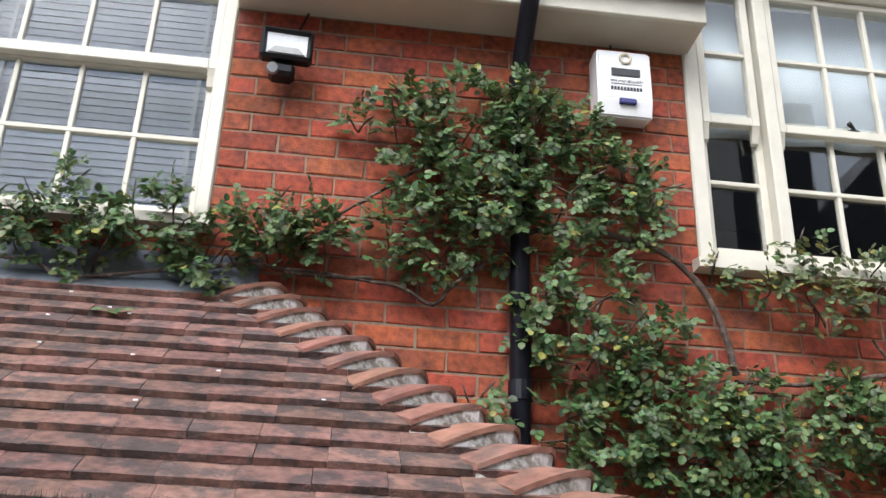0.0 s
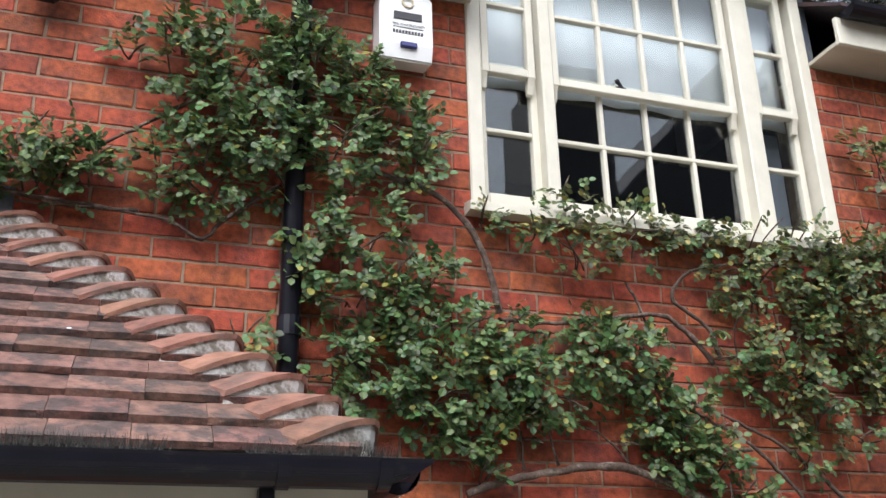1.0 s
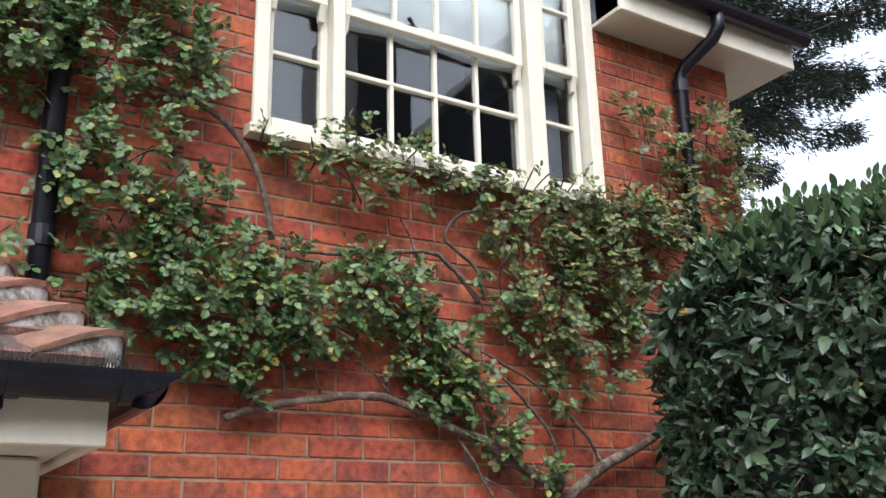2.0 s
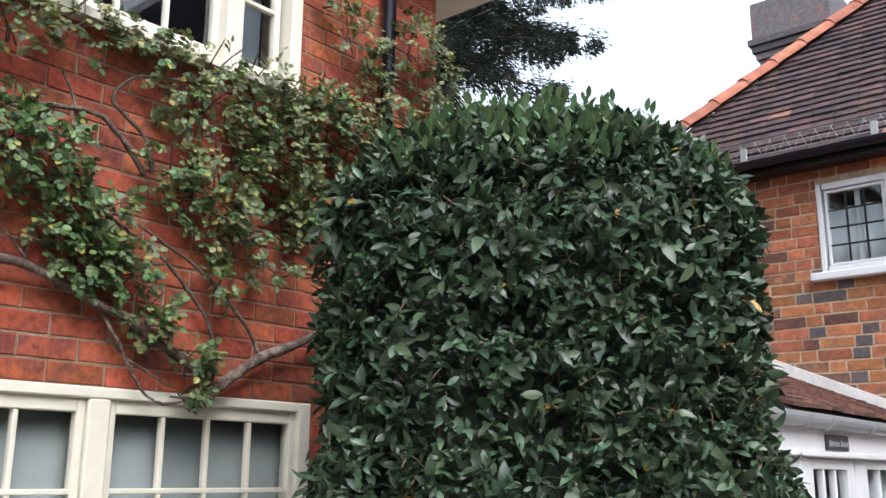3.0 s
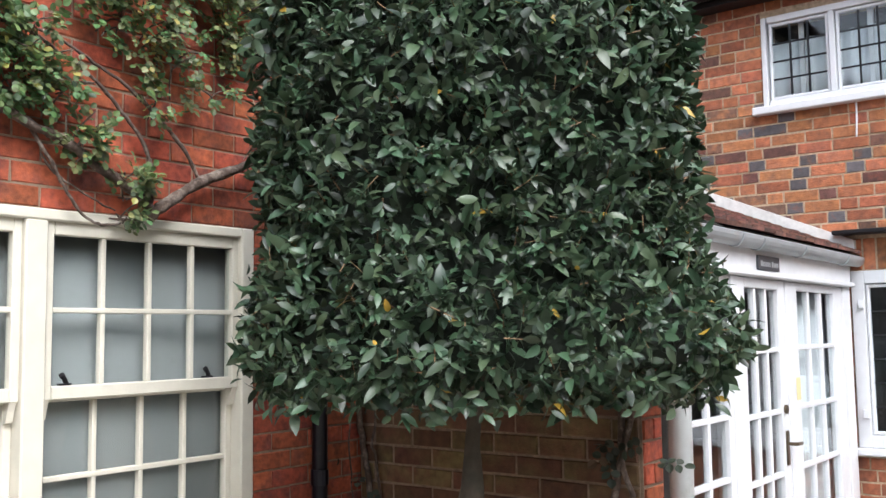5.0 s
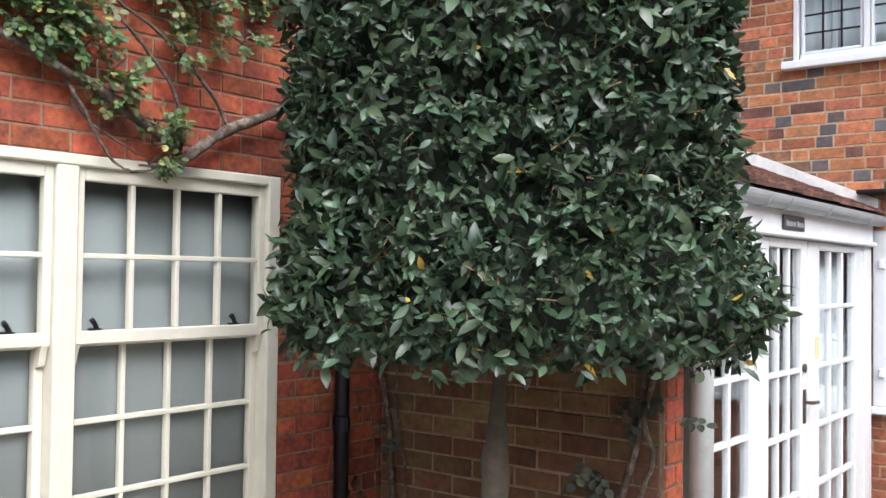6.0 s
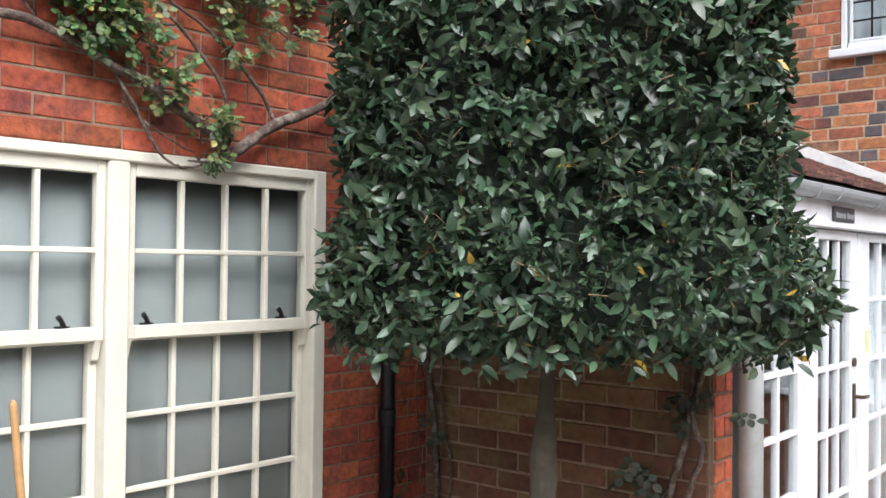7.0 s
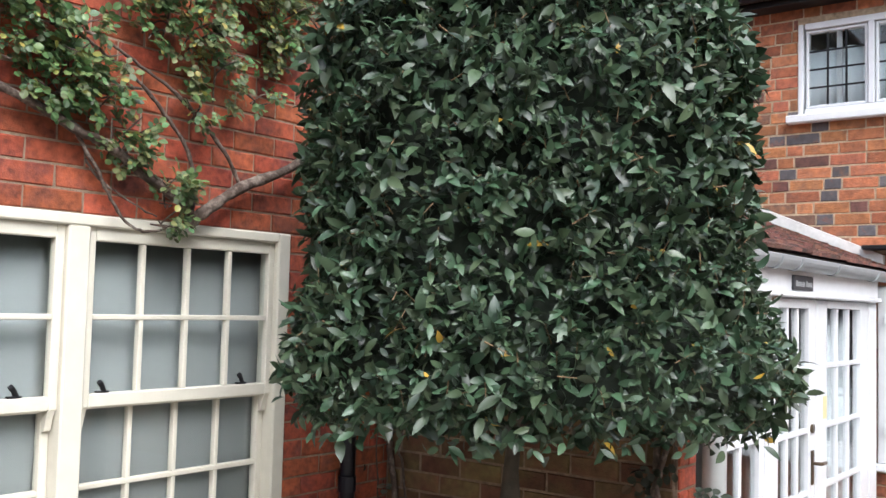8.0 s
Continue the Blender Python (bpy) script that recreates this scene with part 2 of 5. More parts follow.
HIP_RED = mat("orange_hip_tile", (0.32, 0.115, 0.07), 0.85, vary=0.2, scale=12, bump=0.3, bump_scale=80, second=(0.3, 0.11, 0.06), second_scale=5, spread="object", amount=0.15)
CEMENT = mat("bedding_mortar", (0.66, 0.66, 0.64), 0.95, vary=0.2, scale=30, bump=0.5, bump_scale=120, second=(0.20, 0.185, 0.16), second_scale=14, second_at=(0.46, 0.60))
FILLET = mat("white_mortar_fillet", (0.62, 0.62, 0.60), 0.9, vary=0.12, scale=20, bump=0.3, bump_scale=60)
BARK = mat("rose_bark", (0.075, 0.05, 0.038), 0.9, vary=0.4, scale=60, bump=0.6, bump_scale=90, second=(0.20, 0.16, 0.13), second_scale=18)
LAUREL_BARK = mat("grey_bark", (0.075, 0.060, 0.044), 0.9, vary=0.3, scale=20, bump=0.5, bump_scale=60, second=(0.06, 0.055, 0.04), second_scale=6)
ROSE_LEAF = leaf_mat("rose_leaf", (0.083, 0.138, 0.046), 0.46, 0.6, yellow=0.03, trans=0.2, ycol=(0.28, 0.27, 0.06))
ROSE_OLD = leaf_mat("ageing_rose_leaf", (0.112, 0.135, 0.050), 0.5, 0.6, yellow=0.10, trans=0.2, ycol=(0.29, 0.24, 0.06))
LAUREL_LEAF = leaf_mat("laurel_leaf", (0.040, 0.069, 0.035), 0.41, 0.65, yellow=0.006, trans=0.06, ycol=(0.36, 0.23, 0.03))
CREEPER_LEAF = leaf_mat("creeper_leaf", (0.040, 0.050, 0.032), 0.6, 0.5, yellow=0.1, ycol=(0.10, 0.06, 0.03))
YOUNG_LEAF = leaf_mat("young_laurel_leaf", (0.12, 0.19, 0.085), 0.42, 0.4, trans=0.2)
CONIFER = leaf_mat("conifer_needles", (0.020, 0.034, 0.022), 0.6, 0.4, trans=0.05)
GLASS = glass_mat("window_glass", (0.92, 0.95, 0.95), 1.0)
GLASS_DULL = glass_mat("dull_window_glass", (0.90, 0.93, 0.95), 0.45, ripple=0.006)
GLASS_OLD = glass_mat("old_window_glass", (0.92, 0.95, 0.95), 1.8, ripple=0.006)
# near-black, so the gloom of unlit rooms is put into their wall colour
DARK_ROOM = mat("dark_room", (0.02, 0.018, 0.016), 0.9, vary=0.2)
NET = mat("net_curtain", (0.78, 0.80, 0.83), 0.9, vary=0.06, scale=4, second=(0.62, 0.64, 0.68), second_scale=3)
BLIND = mat("grey_blind", (0.29, 0.295, 0.295), 0.85, vary=0.06, scale=2)
SLAT = mat("blind_slat", (0.155, 0.165, 0.195), 0.6, vary=0.05)
GROUND = mat("paving", (0.28, 0.255, 0.215), 0.9, vary=0.25, scale=6, bump=0.4, bump_scale=40, second=(0.14, 0.13, 0.11), second_scale=1.2)
DARK_METAL = mat("dark_metal", (0.02, 0.02, 0.022), 0.45, metal=0.6)
BRONZE = mat("bronze_handle", (0.12, 0.09, 0.06), 0.4, metal=0.8)
WIRE = mat("galvanised_wire", (0.35, 0.35, 0.34), 0.5, metal=0.6)
RENDER_WALL = mat("dull_brick_house", (0.12, 0.085, 0.065), 0.9, vary=0.1)
PLASTER = mat("room_plaster", (0.45, 0.43, 0.40), 0.9, vary=0.1, second=(0.2, 0.15, 0.11), second_scale=2.0)
SLATE = mat("dark_slate", (0.035, 0.035, 0.04), 0.6, vary=0.2)
BOX_WHITE = mat("alarm_white", (0.83, 0.83, 0.83), 0.4, vary=0.03, second=(0.7, 0.69, 0.66), second_scale=10, second_at=(0.6, 0.8))
INK = mat("dark_ink", (0.03, 0.03, 0.035), 0.5)
GOLD = mat("pale_gold_print", (0.62, 0.55, 0.40), 0.5)
BLUE = mat("blue_lens", (0.03, 0.03, 0.16), 0.2)
LAMP_GLASS = mat("floodlight_glass", (0.75, 0.77, 0.78), 0.15, vary=0.1, scale=30)
WOOD = mat("broom_wood", (0.42, 0.24, 0.10), 0.6, vary=0.15, scale=20)
BRISTLE = mat("black_bristle", (0.02, 0.018, 0.015), 0.7)

# ---- ground ----
g = new("ground", raw_mesh("ground", [(-400, -400, 0), (400, -400, 0), (400, 400, 0), (-400, 400, 0)], [(0, 1, 2, 3)], GROUND))
tagged(g, "grey paved yard and ground around the houses", "ground", kind="structure")


# ---- walls with openings ----
def wall_core(axis, at, thick, u0, u1, z0, z1, holes, material, parent):
    """The mortar body of a wall between its openings. axis: the one that the wall faces; holes: (u0, u1, z0, z1)."""
    us = sorted({u0, u1, *[v for h in holes for v in h[:2] if u0 < v < u1]})
    bm = bmesh.new()
    for a, b in zip(us, us[1:]):
        mid = (a + b) / 2
        cuts = sorted([(h[2], h[3]) for h in holes if h[0] < mid < h[1]])
        z = z0
        for c, d in cuts + [(z1, z1)]:
            if c > z:
                lo, hi = sorted((at, at + thick))
                if axis == "y":
                    box(bm, a, b, lo, hi, z, min(c, z1))
                else:
                    box(bm, lo, hi, a, b, z, min(c, z1))
            z = max(z, d)
    return part("mortar_body", bm, material, parent, "pale mortar between the bricks")


def brick_verts(l, d, h, jitter, rng):
    """A brick with a worn front edge: back edge, front rim, front face. Its face looks to -y."""
    e = 0.004
    v = []
    for y, i in ((d, 0.0), (e, 0.0), (0.0, e)):
        for sx, sz in ((-1, -1), (1, -1), (1, 1), (-1, 1)):
            v.append((sx * (l / 2 - i) + rng.uniform(-jitter, jitter), y, sz * (h / 2 - i) + rng.uniform(-jitter, jitter)))
    f = [(8, 9, 10, 11)]
    for o in (0, 4):
        for k in range(4):
            f.append((o + k, o + (k + 1) % 4, o + 4 + (k + 1) % 4, o + 4 + k))
    return v, f


def lay_bricks(parent, axis, at, u0, u1, z0, z1, holes, length, course, joint, pick, near, rest, rng, bond="stretcher", shift=0.0, depth=0.03, proud=0.004):
    """Bricks in courses. Those in the stretch that pick() names become pieces, the rest one mesh. Facing -y (axis y) or -x (axis x)."""
    cache, rv, rf = {}, [], []
    row, z = 0, z0
    while z + 0.4 * course < z1:
        h = min(course, z1 - z) - joint
        zc = z + joint / 2 + h / 2
        u = u0 - length + (shift + (0.5 * length if row % 2 else 0.0)) % length
        if bond == "flemish":
            u = u0 - 1.5 * length + (0.75 * length if row % 2 else 0.0) + rng.uniform(-0.03, 0.03)
        k = 0
        while u < u1:
            if bond == "flemish":
                l = length * (1.0 if k % 2 else 0.5) if rng.random() < 0.75 else length * rng.choice((0.5, 0.75, 1.0))
            else:
                l = length
            a, b = max(u, u0), min(u + l, u1)
            u, k = u + l, k + 1
            spans = [(a, b)]
            for hu0, hu1, hz0, hz1 in holes:
                if hz0 - 0.3 * course < zc < hz1 + 0.3 * course:
                    spans = [s for x0, x1 in spans for s in ((x0, min(x1, hu0)), (max(x0, hu1), x1)) if s[1] - s[0] > 0.03]
            for a, b in spans:
                l2 = round((b - a - joint) / 0.01) * 0.01 if b - a < l - 1e-6 else l - joint
                if l2 < 0.02:
                    continue
                c = (a + b) / 2
                off = -proud + rng.uniform(-0.002, 0.002)
                tilt = rng.uniform(-0.008, 0.008)
                place = (Matrix.Translation((c, at + off, zc)) if axis == "y" else Matrix.Translation((at + off, c, zc)) @ Matrix.Rotation(-math.pi / 2, 4, "Z")) @ Matrix.Rotation(tilt, 4, "Y")
                if pick(c, zc):
                    key = (round(l2, 2), round(h, 3), rng.randrange(4))
                    if key not in cache:
                        cache[key] = raw_mesh("brick", *brick_verts(l2, depth, h, 0.0026, rng), near if not callable(near) else near(c, zc))
                    me = cache[key]
                    if callable(near):
                        m = near(c, zc, l2)
                        key = key + (m.name,)
                        if key not in cache:
                            cache[key] = raw_mesh("brick", *brick_verts(l2, depth, h, 0.0025, rng), m)
                        me = cache[key]
                    ob = new("brick", me)
                    ob.parent = parent
                    ob.matrix_local = place
                else:
                    v, f = brick_verts(l2, depth, h, 0.0026, rng)
                    o = len(rv)
                    rv += [tuple(place @ Vector(p)) for p in v]
                    rf += [tuple(i + o for i in q) for q in f]
        row, z = row + 1, z + course
    if rv:
        part("brickwork", raw_mesh("brickwork", rv, rf, rest), rest, parent, kind="stuff")


# openings in the main house wall: x0, x1, z0, z1
OPEN_A = (-2.88, -1.685, 3.53, 4.5)
OPEN_B = (0.187, 1.99, 3.53, 4.5)
OPEN_L = (0.011, 2.135, 0.42, 2.108)
HOUSE_X1 = 2.97

house = root("wall_main", "red brick house wall in stretcher bond", "wall", "structure")
wall_core("y", 0.001, 0.3, -5.0, HOUSE_X1, 0, 4.5, [OPEN_A, OPEN_B, OPEN_L], MORTAR, house)
side = part("side_wall", boxed(HOUSE_X1 - 0.3, HOUSE_X1 - 0.002, 0.31, 7.0, 0, 4.6), BRICK_REST, house)

# ---- eaves of the main house ----
def eaves(x0, x1, name):
    e = root(name, "cream painted boxed eaves with a black gutter", "eaves", "structure")
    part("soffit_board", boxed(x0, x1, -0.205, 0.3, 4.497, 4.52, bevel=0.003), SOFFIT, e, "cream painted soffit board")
    part("fascia_board", boxed(x0 - 0.002, x1 + 0.002, -0.232, -0.206, 4.49, 4.64, bevel=0.004), CREAM, e)
    bm = bmesh.new()
    prof = [(-0.235, 4.65)] + [(-0.29 + 0.055 * math.cos(a), 4.66 - 0.055 * math.sin(a)) for a in [math.pi * k / 8 for k in range(9)]] + [(-0.34, 4.66), (-0.29, 4.655)]
    prism(bm, prof, "x", x0 + 0.02, x1 + 0.04)
    part("gutter", bm, BLACK, e, "black half-round gutter")
    bm = bmesh.new()
    prism(bm, [(-0.28, 4.67), (-0.28, 4.69), (0.9, 5.5), (0.9, 5.46)], "x", x0, x1)
    part("roof_slope", bm, OLD_TILE, e)
    return e


eaves(-1.685, 0.21, "eaves_1")
eaves(1.99, 3.28, "eaves_2")
# roof of the main house behind the eaves, seen only past the windows
bm = bmesh.new()
prism(bm, [(0.9, 5.3), (0.9, 5.5), (4.0, 7.6), (7.0, 5.5), (7.0, 5.3)], "x", -5.0, 3.1)
part("roof_main", bm, OLD_TILE, None)
tagged(bpy.data.objects["roof_main"], "brown tiled main roof of the house", "roof", kind="structure")


# ---- sash windows ----
def bar(parent, name, x0, x1, y0, y1, z0, z1, m, bevel=0.004):
    return part(name, boxed(x0, x1, y0, y1, z0, z1, bevel=bevel), m, parent)


def sash(win, name, x0, x1, z0, z1, y, cols, rows, m, glass, stile=0.045, top=0.045, bottom=0.05, thin=0.020, horns=False):
    """One sliding sash: stiles and rails, glazing bars and a pane in each opening."""
    d = 0.04
    s = part(name, boxed(x0, x0 + stile, y, y + d, z0, z1, bevel=0.004), m, win)
    bar(s, "stile", x1 - stile, x1, y, y + d, z0, z1, m)
    bar(s, "bottom_rail", x0 + stile, x1 - stile, y - 0.001, y + d, z0, z0 + bottom, m)
    bar(s, "top_rail", x0 + stile, x1 - stile, y - 0.001, y + d, z1 - top, z1, m)
    gx0, gx1, gz0, gz1 = x0 + stile, x1 - stile, z0 + bottom, z1 - top
    for c in range(1, cols):
        x = gx0 + (gx1 - gx0) * c / cols
        bar(s, "glazing_bar", x - thin / 2, x + thin / 2, y + 0.006, y + d - 0.004, gz0, gz1, m, 0.003)
    for r in range(1, rows):
        z = gz0 + (gz1 - gz0) * r / rows
        bar(s, "glazing_bar", gx0, gx1, y + 0.003, y + d - 0.006, z - thin / 2, z + thin / 2, m, 0.003)
    for c in range(cols):
        for r in range(rows):
            a, b = gx0 + (gx1 - gx0) * c / cols, gx0 + (gx1 - gx0) * (c + 1) / cols
            e, f = gz0 + (gz1 - gz0) * r / rows, gz0 + (gz1 - gz0) * (r + 1) / rows
            p = part("pane", boxed(a, b, -0.0015, 0.0015, e, f), glass, s)
            cx, cz = (a + b) / 2, (e + f) / 2
            p.data.transform(Matrix.Translation((-cx, 0, -cz)))
            p.location = (cx, y + 0.026, cz)
            p.rotation_euler = (RNG.uniform(-0.01, 0.01), 0, RNG.uniform(-0.01, 0.01))
            p.visible_shadow = False
    if horns:
        for hx in (x0, x1 - stile):
            bm = bmesh.new()
            prism(bm, [(y, z0), (y + d, z0), (y + d, z0 - 0.075), (y + 0.022, z0 - 0.07), (y + 0.012, z0 - 0.03)], "x", hx, hx + stile - 0.008)
            part("horn", bm, m, s, "curved sash horn")
    return s


RNG = random.Random(5)


def window_box(name, label, x0, x1, z0, z1, posts, m, sill=True, jamb=0.065, head=0.06):
    """The outer frame of a window: jambs, head, mullions and sill."""
    w = root(name, label, "window", "structure")
    bar(w, "jamb", x0, x0 + jamb, -0.012, 0.12, z0, z1, m, 0.006)
    bar(w, "jamb", x1 - jamb, x1, -0.012, 0.12, z0, z1, m, 0.006)
    bar(w, "head", x0 + jamb, x1 - jamb, -0.012, 0.12, z1 - head, z1, m, 0.006)
    for a, b in posts:
        bar(w, "mullion", a, b, -0.010, 0.12, z0, z1 - head, m, 0.006)
    if sill:
        bm = bmesh.new()
        prism(bm, [(-0.075, z0 - 0.05), (-0.075, z0 - 0.012), (0.12, z0 + 0.03), (0.12, z0 - 0.05)], "x", x0 - 0.03, x1 + 0.03)
        part("window_sill", bm, m, w, "cream painted timber sill")
    return w


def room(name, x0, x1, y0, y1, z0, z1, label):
    """A room behind a window, open to it, its gloom painted as near-black walls."""
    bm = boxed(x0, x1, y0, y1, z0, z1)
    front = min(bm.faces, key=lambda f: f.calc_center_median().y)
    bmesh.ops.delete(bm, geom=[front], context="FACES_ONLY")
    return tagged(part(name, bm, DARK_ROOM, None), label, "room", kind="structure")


def curtain(name, x0, x1, y, z0, z1, m, folds, depth, label, category="curtain"):
    n = max(8, int(folds * 8))
    v, f = [], []
    for i in range(n + 1):
        x = x0 + (x1 - x0) * i / n
        o = depth * math.sin(i / n * folds * math.tau + 0.6 * math.sin(i * 0.37))
        v += [(x, y + o, z0), (x, y + o * 0.7, z1)]
    for i in range(n):
        f.append((2 * i, 2 * i + 2, 2 * i + 3, 2 * i + 1))
    ob = part(name, raw_mesh(name, v, f, m), m, None, smooth=True)
    so = ob.modifiers.new("thickness", "SOLIDIFY")
    so.thickness = 0.002
    return tagged(ob, label, category)


# small dormers that carry the windows up past the eaves
for nm, x0, x1 in (("dormer_1", -2.88, -1.685), ("dormer_2", 0.187, 1.99)):
    dm = root(nm, "small tiled dormer over the window head", "dormer", "structure")
    part("cheek", boxed(x0 - 0.06, x0 - 0.002, 0.02, 1.2, 4.53, 5.2), LEAD, dm)
    part("cheek", boxed(x1 + 0.002, x1 + 0.06, 0.02, 1.2, 4.53, 5.2), LEAD, dm)
    part("dormer_head", boxed(x0 - 0.08, x1 + 0.08, -0.10, 1.2, 4.953, 5.05), CREAM, dm)
    bm = bmesh.new()
    prism(bm, [(-0.18, 5.055), (-0.18, 5.09), (1.4, 5.5), (1.4, 5.201)], "x", x0 - 0.15, x1 + 0.15)
    part("dormer_roof", bm, OLD_TILE, dm)
# window over the porch
wa = window_box("window_1", "cream painted sash window of small panes above the porch", -2.88, -1.685, 3.53, 4.95, [], CREAM, jamb=0.055)
sash(wa, "lower_sash", -2.79, -1.73, 3.55, 4.24, 0.055, 4, 2, CREAM, GLASS_DULL, bottom=0.05, stile=0.042)
sash(wa, "upper_sash", -2.79, -1.73, 4.20, 4.89, 0.012, 4, 2, CREAM, GLASS_DULL, horns=True, stile=0.042)
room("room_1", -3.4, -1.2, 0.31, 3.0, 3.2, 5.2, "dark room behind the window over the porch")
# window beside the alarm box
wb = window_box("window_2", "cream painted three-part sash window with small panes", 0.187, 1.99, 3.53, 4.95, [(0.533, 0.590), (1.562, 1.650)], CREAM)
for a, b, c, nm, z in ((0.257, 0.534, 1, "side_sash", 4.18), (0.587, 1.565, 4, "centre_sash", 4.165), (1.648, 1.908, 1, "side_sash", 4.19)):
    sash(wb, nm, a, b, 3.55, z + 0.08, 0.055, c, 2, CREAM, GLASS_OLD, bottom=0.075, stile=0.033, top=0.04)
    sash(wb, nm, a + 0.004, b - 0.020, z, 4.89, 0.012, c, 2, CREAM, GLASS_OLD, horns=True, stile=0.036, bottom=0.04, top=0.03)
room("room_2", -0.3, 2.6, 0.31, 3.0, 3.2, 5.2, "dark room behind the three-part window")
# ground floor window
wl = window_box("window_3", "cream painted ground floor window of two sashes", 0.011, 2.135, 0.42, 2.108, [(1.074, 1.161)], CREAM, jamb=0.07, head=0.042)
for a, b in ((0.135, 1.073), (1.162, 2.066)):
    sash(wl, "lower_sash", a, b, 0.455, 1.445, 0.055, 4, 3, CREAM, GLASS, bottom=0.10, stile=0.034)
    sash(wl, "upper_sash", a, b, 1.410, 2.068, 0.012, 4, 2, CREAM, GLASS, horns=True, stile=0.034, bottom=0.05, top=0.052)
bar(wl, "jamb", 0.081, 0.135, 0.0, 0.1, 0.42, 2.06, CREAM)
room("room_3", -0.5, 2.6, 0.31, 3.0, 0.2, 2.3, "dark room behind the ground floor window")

# ---- porch roof with a hip ----
RUN, TOP_X, EAVE_X = 1.02, -1.454, -0.447
TOP_Z, EAVE_Z = 3.262, 2.355
RISE = TOP_Z - EAVE_Z
SLOPE = math.atan2(RISE, RUN)


def porch_point(x, s, lift=0.0):
    """A point of the front slope: s from 0 at the eaves to 1 at the wall."""
    return Vector((x, -RUN * (1 - s) - lift * math.sin(SLOPE), EAVE_Z + RISE * s + lift * math.cos(SLOPE)))


porch = root("porch_roof", "hipped porch roof of brown clay plain tiles", "porch roof", "structure")
v = [porch_point(-5.0, 0, -0.03), porch_point(EAVE_X, 0, -0.03), porch_point(TOP_X, 1, -0.03), porch_point(-5.0, 1, -0.03)]
w = [p - Vector((0, 0, 0.03)) for p in v] + [Vector((EAVE_X, -0.002, EAVE_Z - 0.02)), Vector((TOP_X, -0.002, TOP_Z - 0.04))]
part("roof_deck", raw_mesh("roof_deck", v + w, [(0, 1, 2, 3), (7, 6, 5, 4), (1, 0, 4, 5), (1, 8, 9, 2), (0, 3, 7, 4)], DARK_ROOM), None, porch, "dark battens under the tiles")
fb = root("porch_eaves", "cream porch fascia and soffit under a black gutter", "eaves", "structure")
part("fascia_board", boxed(-5.0, EAVE_X - 0.03, -RUN, -RUN + 0.03, 2.172, 2.36, bevel=0.003), CREAM, fb)
part("side_fascia", boxed(EAVE_X - 0.06, EAVE_X - 0.032, -RUN + 0.032, -0.005, 2.174, 2.36, bevel=0.003), CREAM, fb)
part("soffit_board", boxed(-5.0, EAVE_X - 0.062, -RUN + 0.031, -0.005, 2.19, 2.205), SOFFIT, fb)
part("frieze_board", boxed(-5.0, -0.68, -0.58, -0.52, 2.08, 2.188, bevel=0.003), CREAM, fb)
gut = root("porch_gutter", "glossy black plastic gutter on the porch", "gutter")
prof = [(-RUN - 0.005, 2.326)] + [(-RUN - 0.062 + 0.057 * math.cos(a), 2.318 - 0.057 * math.sin(a)) for a in [math.pi * k / 10 for k in range(11)]] + [(-RUN - 0.122, 2.326), (-RUN - 0.114, 2.326), (-RUN - 0.112, 2.29), (-RUN - 0.012, 2.29)]
bm = prism(bmesh.new(), prof, "x", -5.0, EAVE_X + 0.10)
for v in bm.verts:
    if v.co.x > -1:
        v.co.x -= 0.13 * max(0.0, (2.326 - v.co.z) / 0.065) ** 1.5
part("trough", bm, BLACK, gut)
prof2 = [(EAVE_X - 0.02 - (p[0] + RUN), p[1] - 0.002) for p in prof]
part("return_trough", prism(bmesh.new(), prof2, "y", -RUN - 0.004, -0.01), BLACK, gut)
for x in (EAVE_X - 0.26, EAVE_X - 0.03, EAVE_X - 1.2):
    bm = bmesh.new()
    prism(bm, [(p[0] - (0.004 if p[0] < -RUN - 0.06 else 0), p[1] - (0.005 if p[1] < 2.3 else -0.003)) for p in prof[:12]], "x", x, x + 0.03)
    part("union_clip", bm, BLACK, gut)
bm = boxed(EAVE_X - 0.29, EAVE_X - 0.255, -RUN - 0.05, -RUN - 0.001, 2.235, 2.268, bevel=0.005)
part("bracket", bm, BLACK, gut)
# a brush lies in the gutter, its bristles standing over the rim
rng = random.Random(11)
bv, bf = [], []
for k in range(5000):
    x = rng.uniform(-3.4, EAVE_X + 0.015)
    y, z = -RUN - 0.06 + rng.uniform(-0.02, 0.02), 2.305
    if noise.noise((x * 3, 0, 0)) < -0.25:
        continue
    h = rng.uniform(0.03, 0.075)
    dx, dy = rng.uniform(-0.02, 0.02), rng.uniform(-0.025, 0.02)
    o = len(bv)
    bv += [(x - 0.0016, y, z), (x + 0.0016, y, z), (x + dx, y + dy, z + h)]
    bf.append((o, o + 1, o + 2))
brush = part("gutter_brush", raw_mesh("gutter_brush", bv, bf, BRISTLE), BRISTLE, None)
tagged(brush, "black bristle brush lying in the porch gutter", "gutter brush", kind="stuff")
post = root("porch_post", "cream painted square porch post under the eaves", "post")
part("shaft", boxed(-0.66, -0.56, -0.60, -0.50, 0.0, 2.05, bevel=0.006), CREAM, post)
part("cap", boxed(-0.675, -0.545, -0.615, -0.485, 2.051, 2.187, bevel=0.01), CREAM, post)
fl = root("roof_flashing", "grey lead flashing where the porch roof meets the wall", "flashing")
part("lead_sheet", boxed(-5.0, TOP_X - 0.02, -0.016, -0.006, TOP_Z - 0.02, TOP_Z + 0.13, bevel=0.003), LEAD, fl)
bm = bmesh.new()
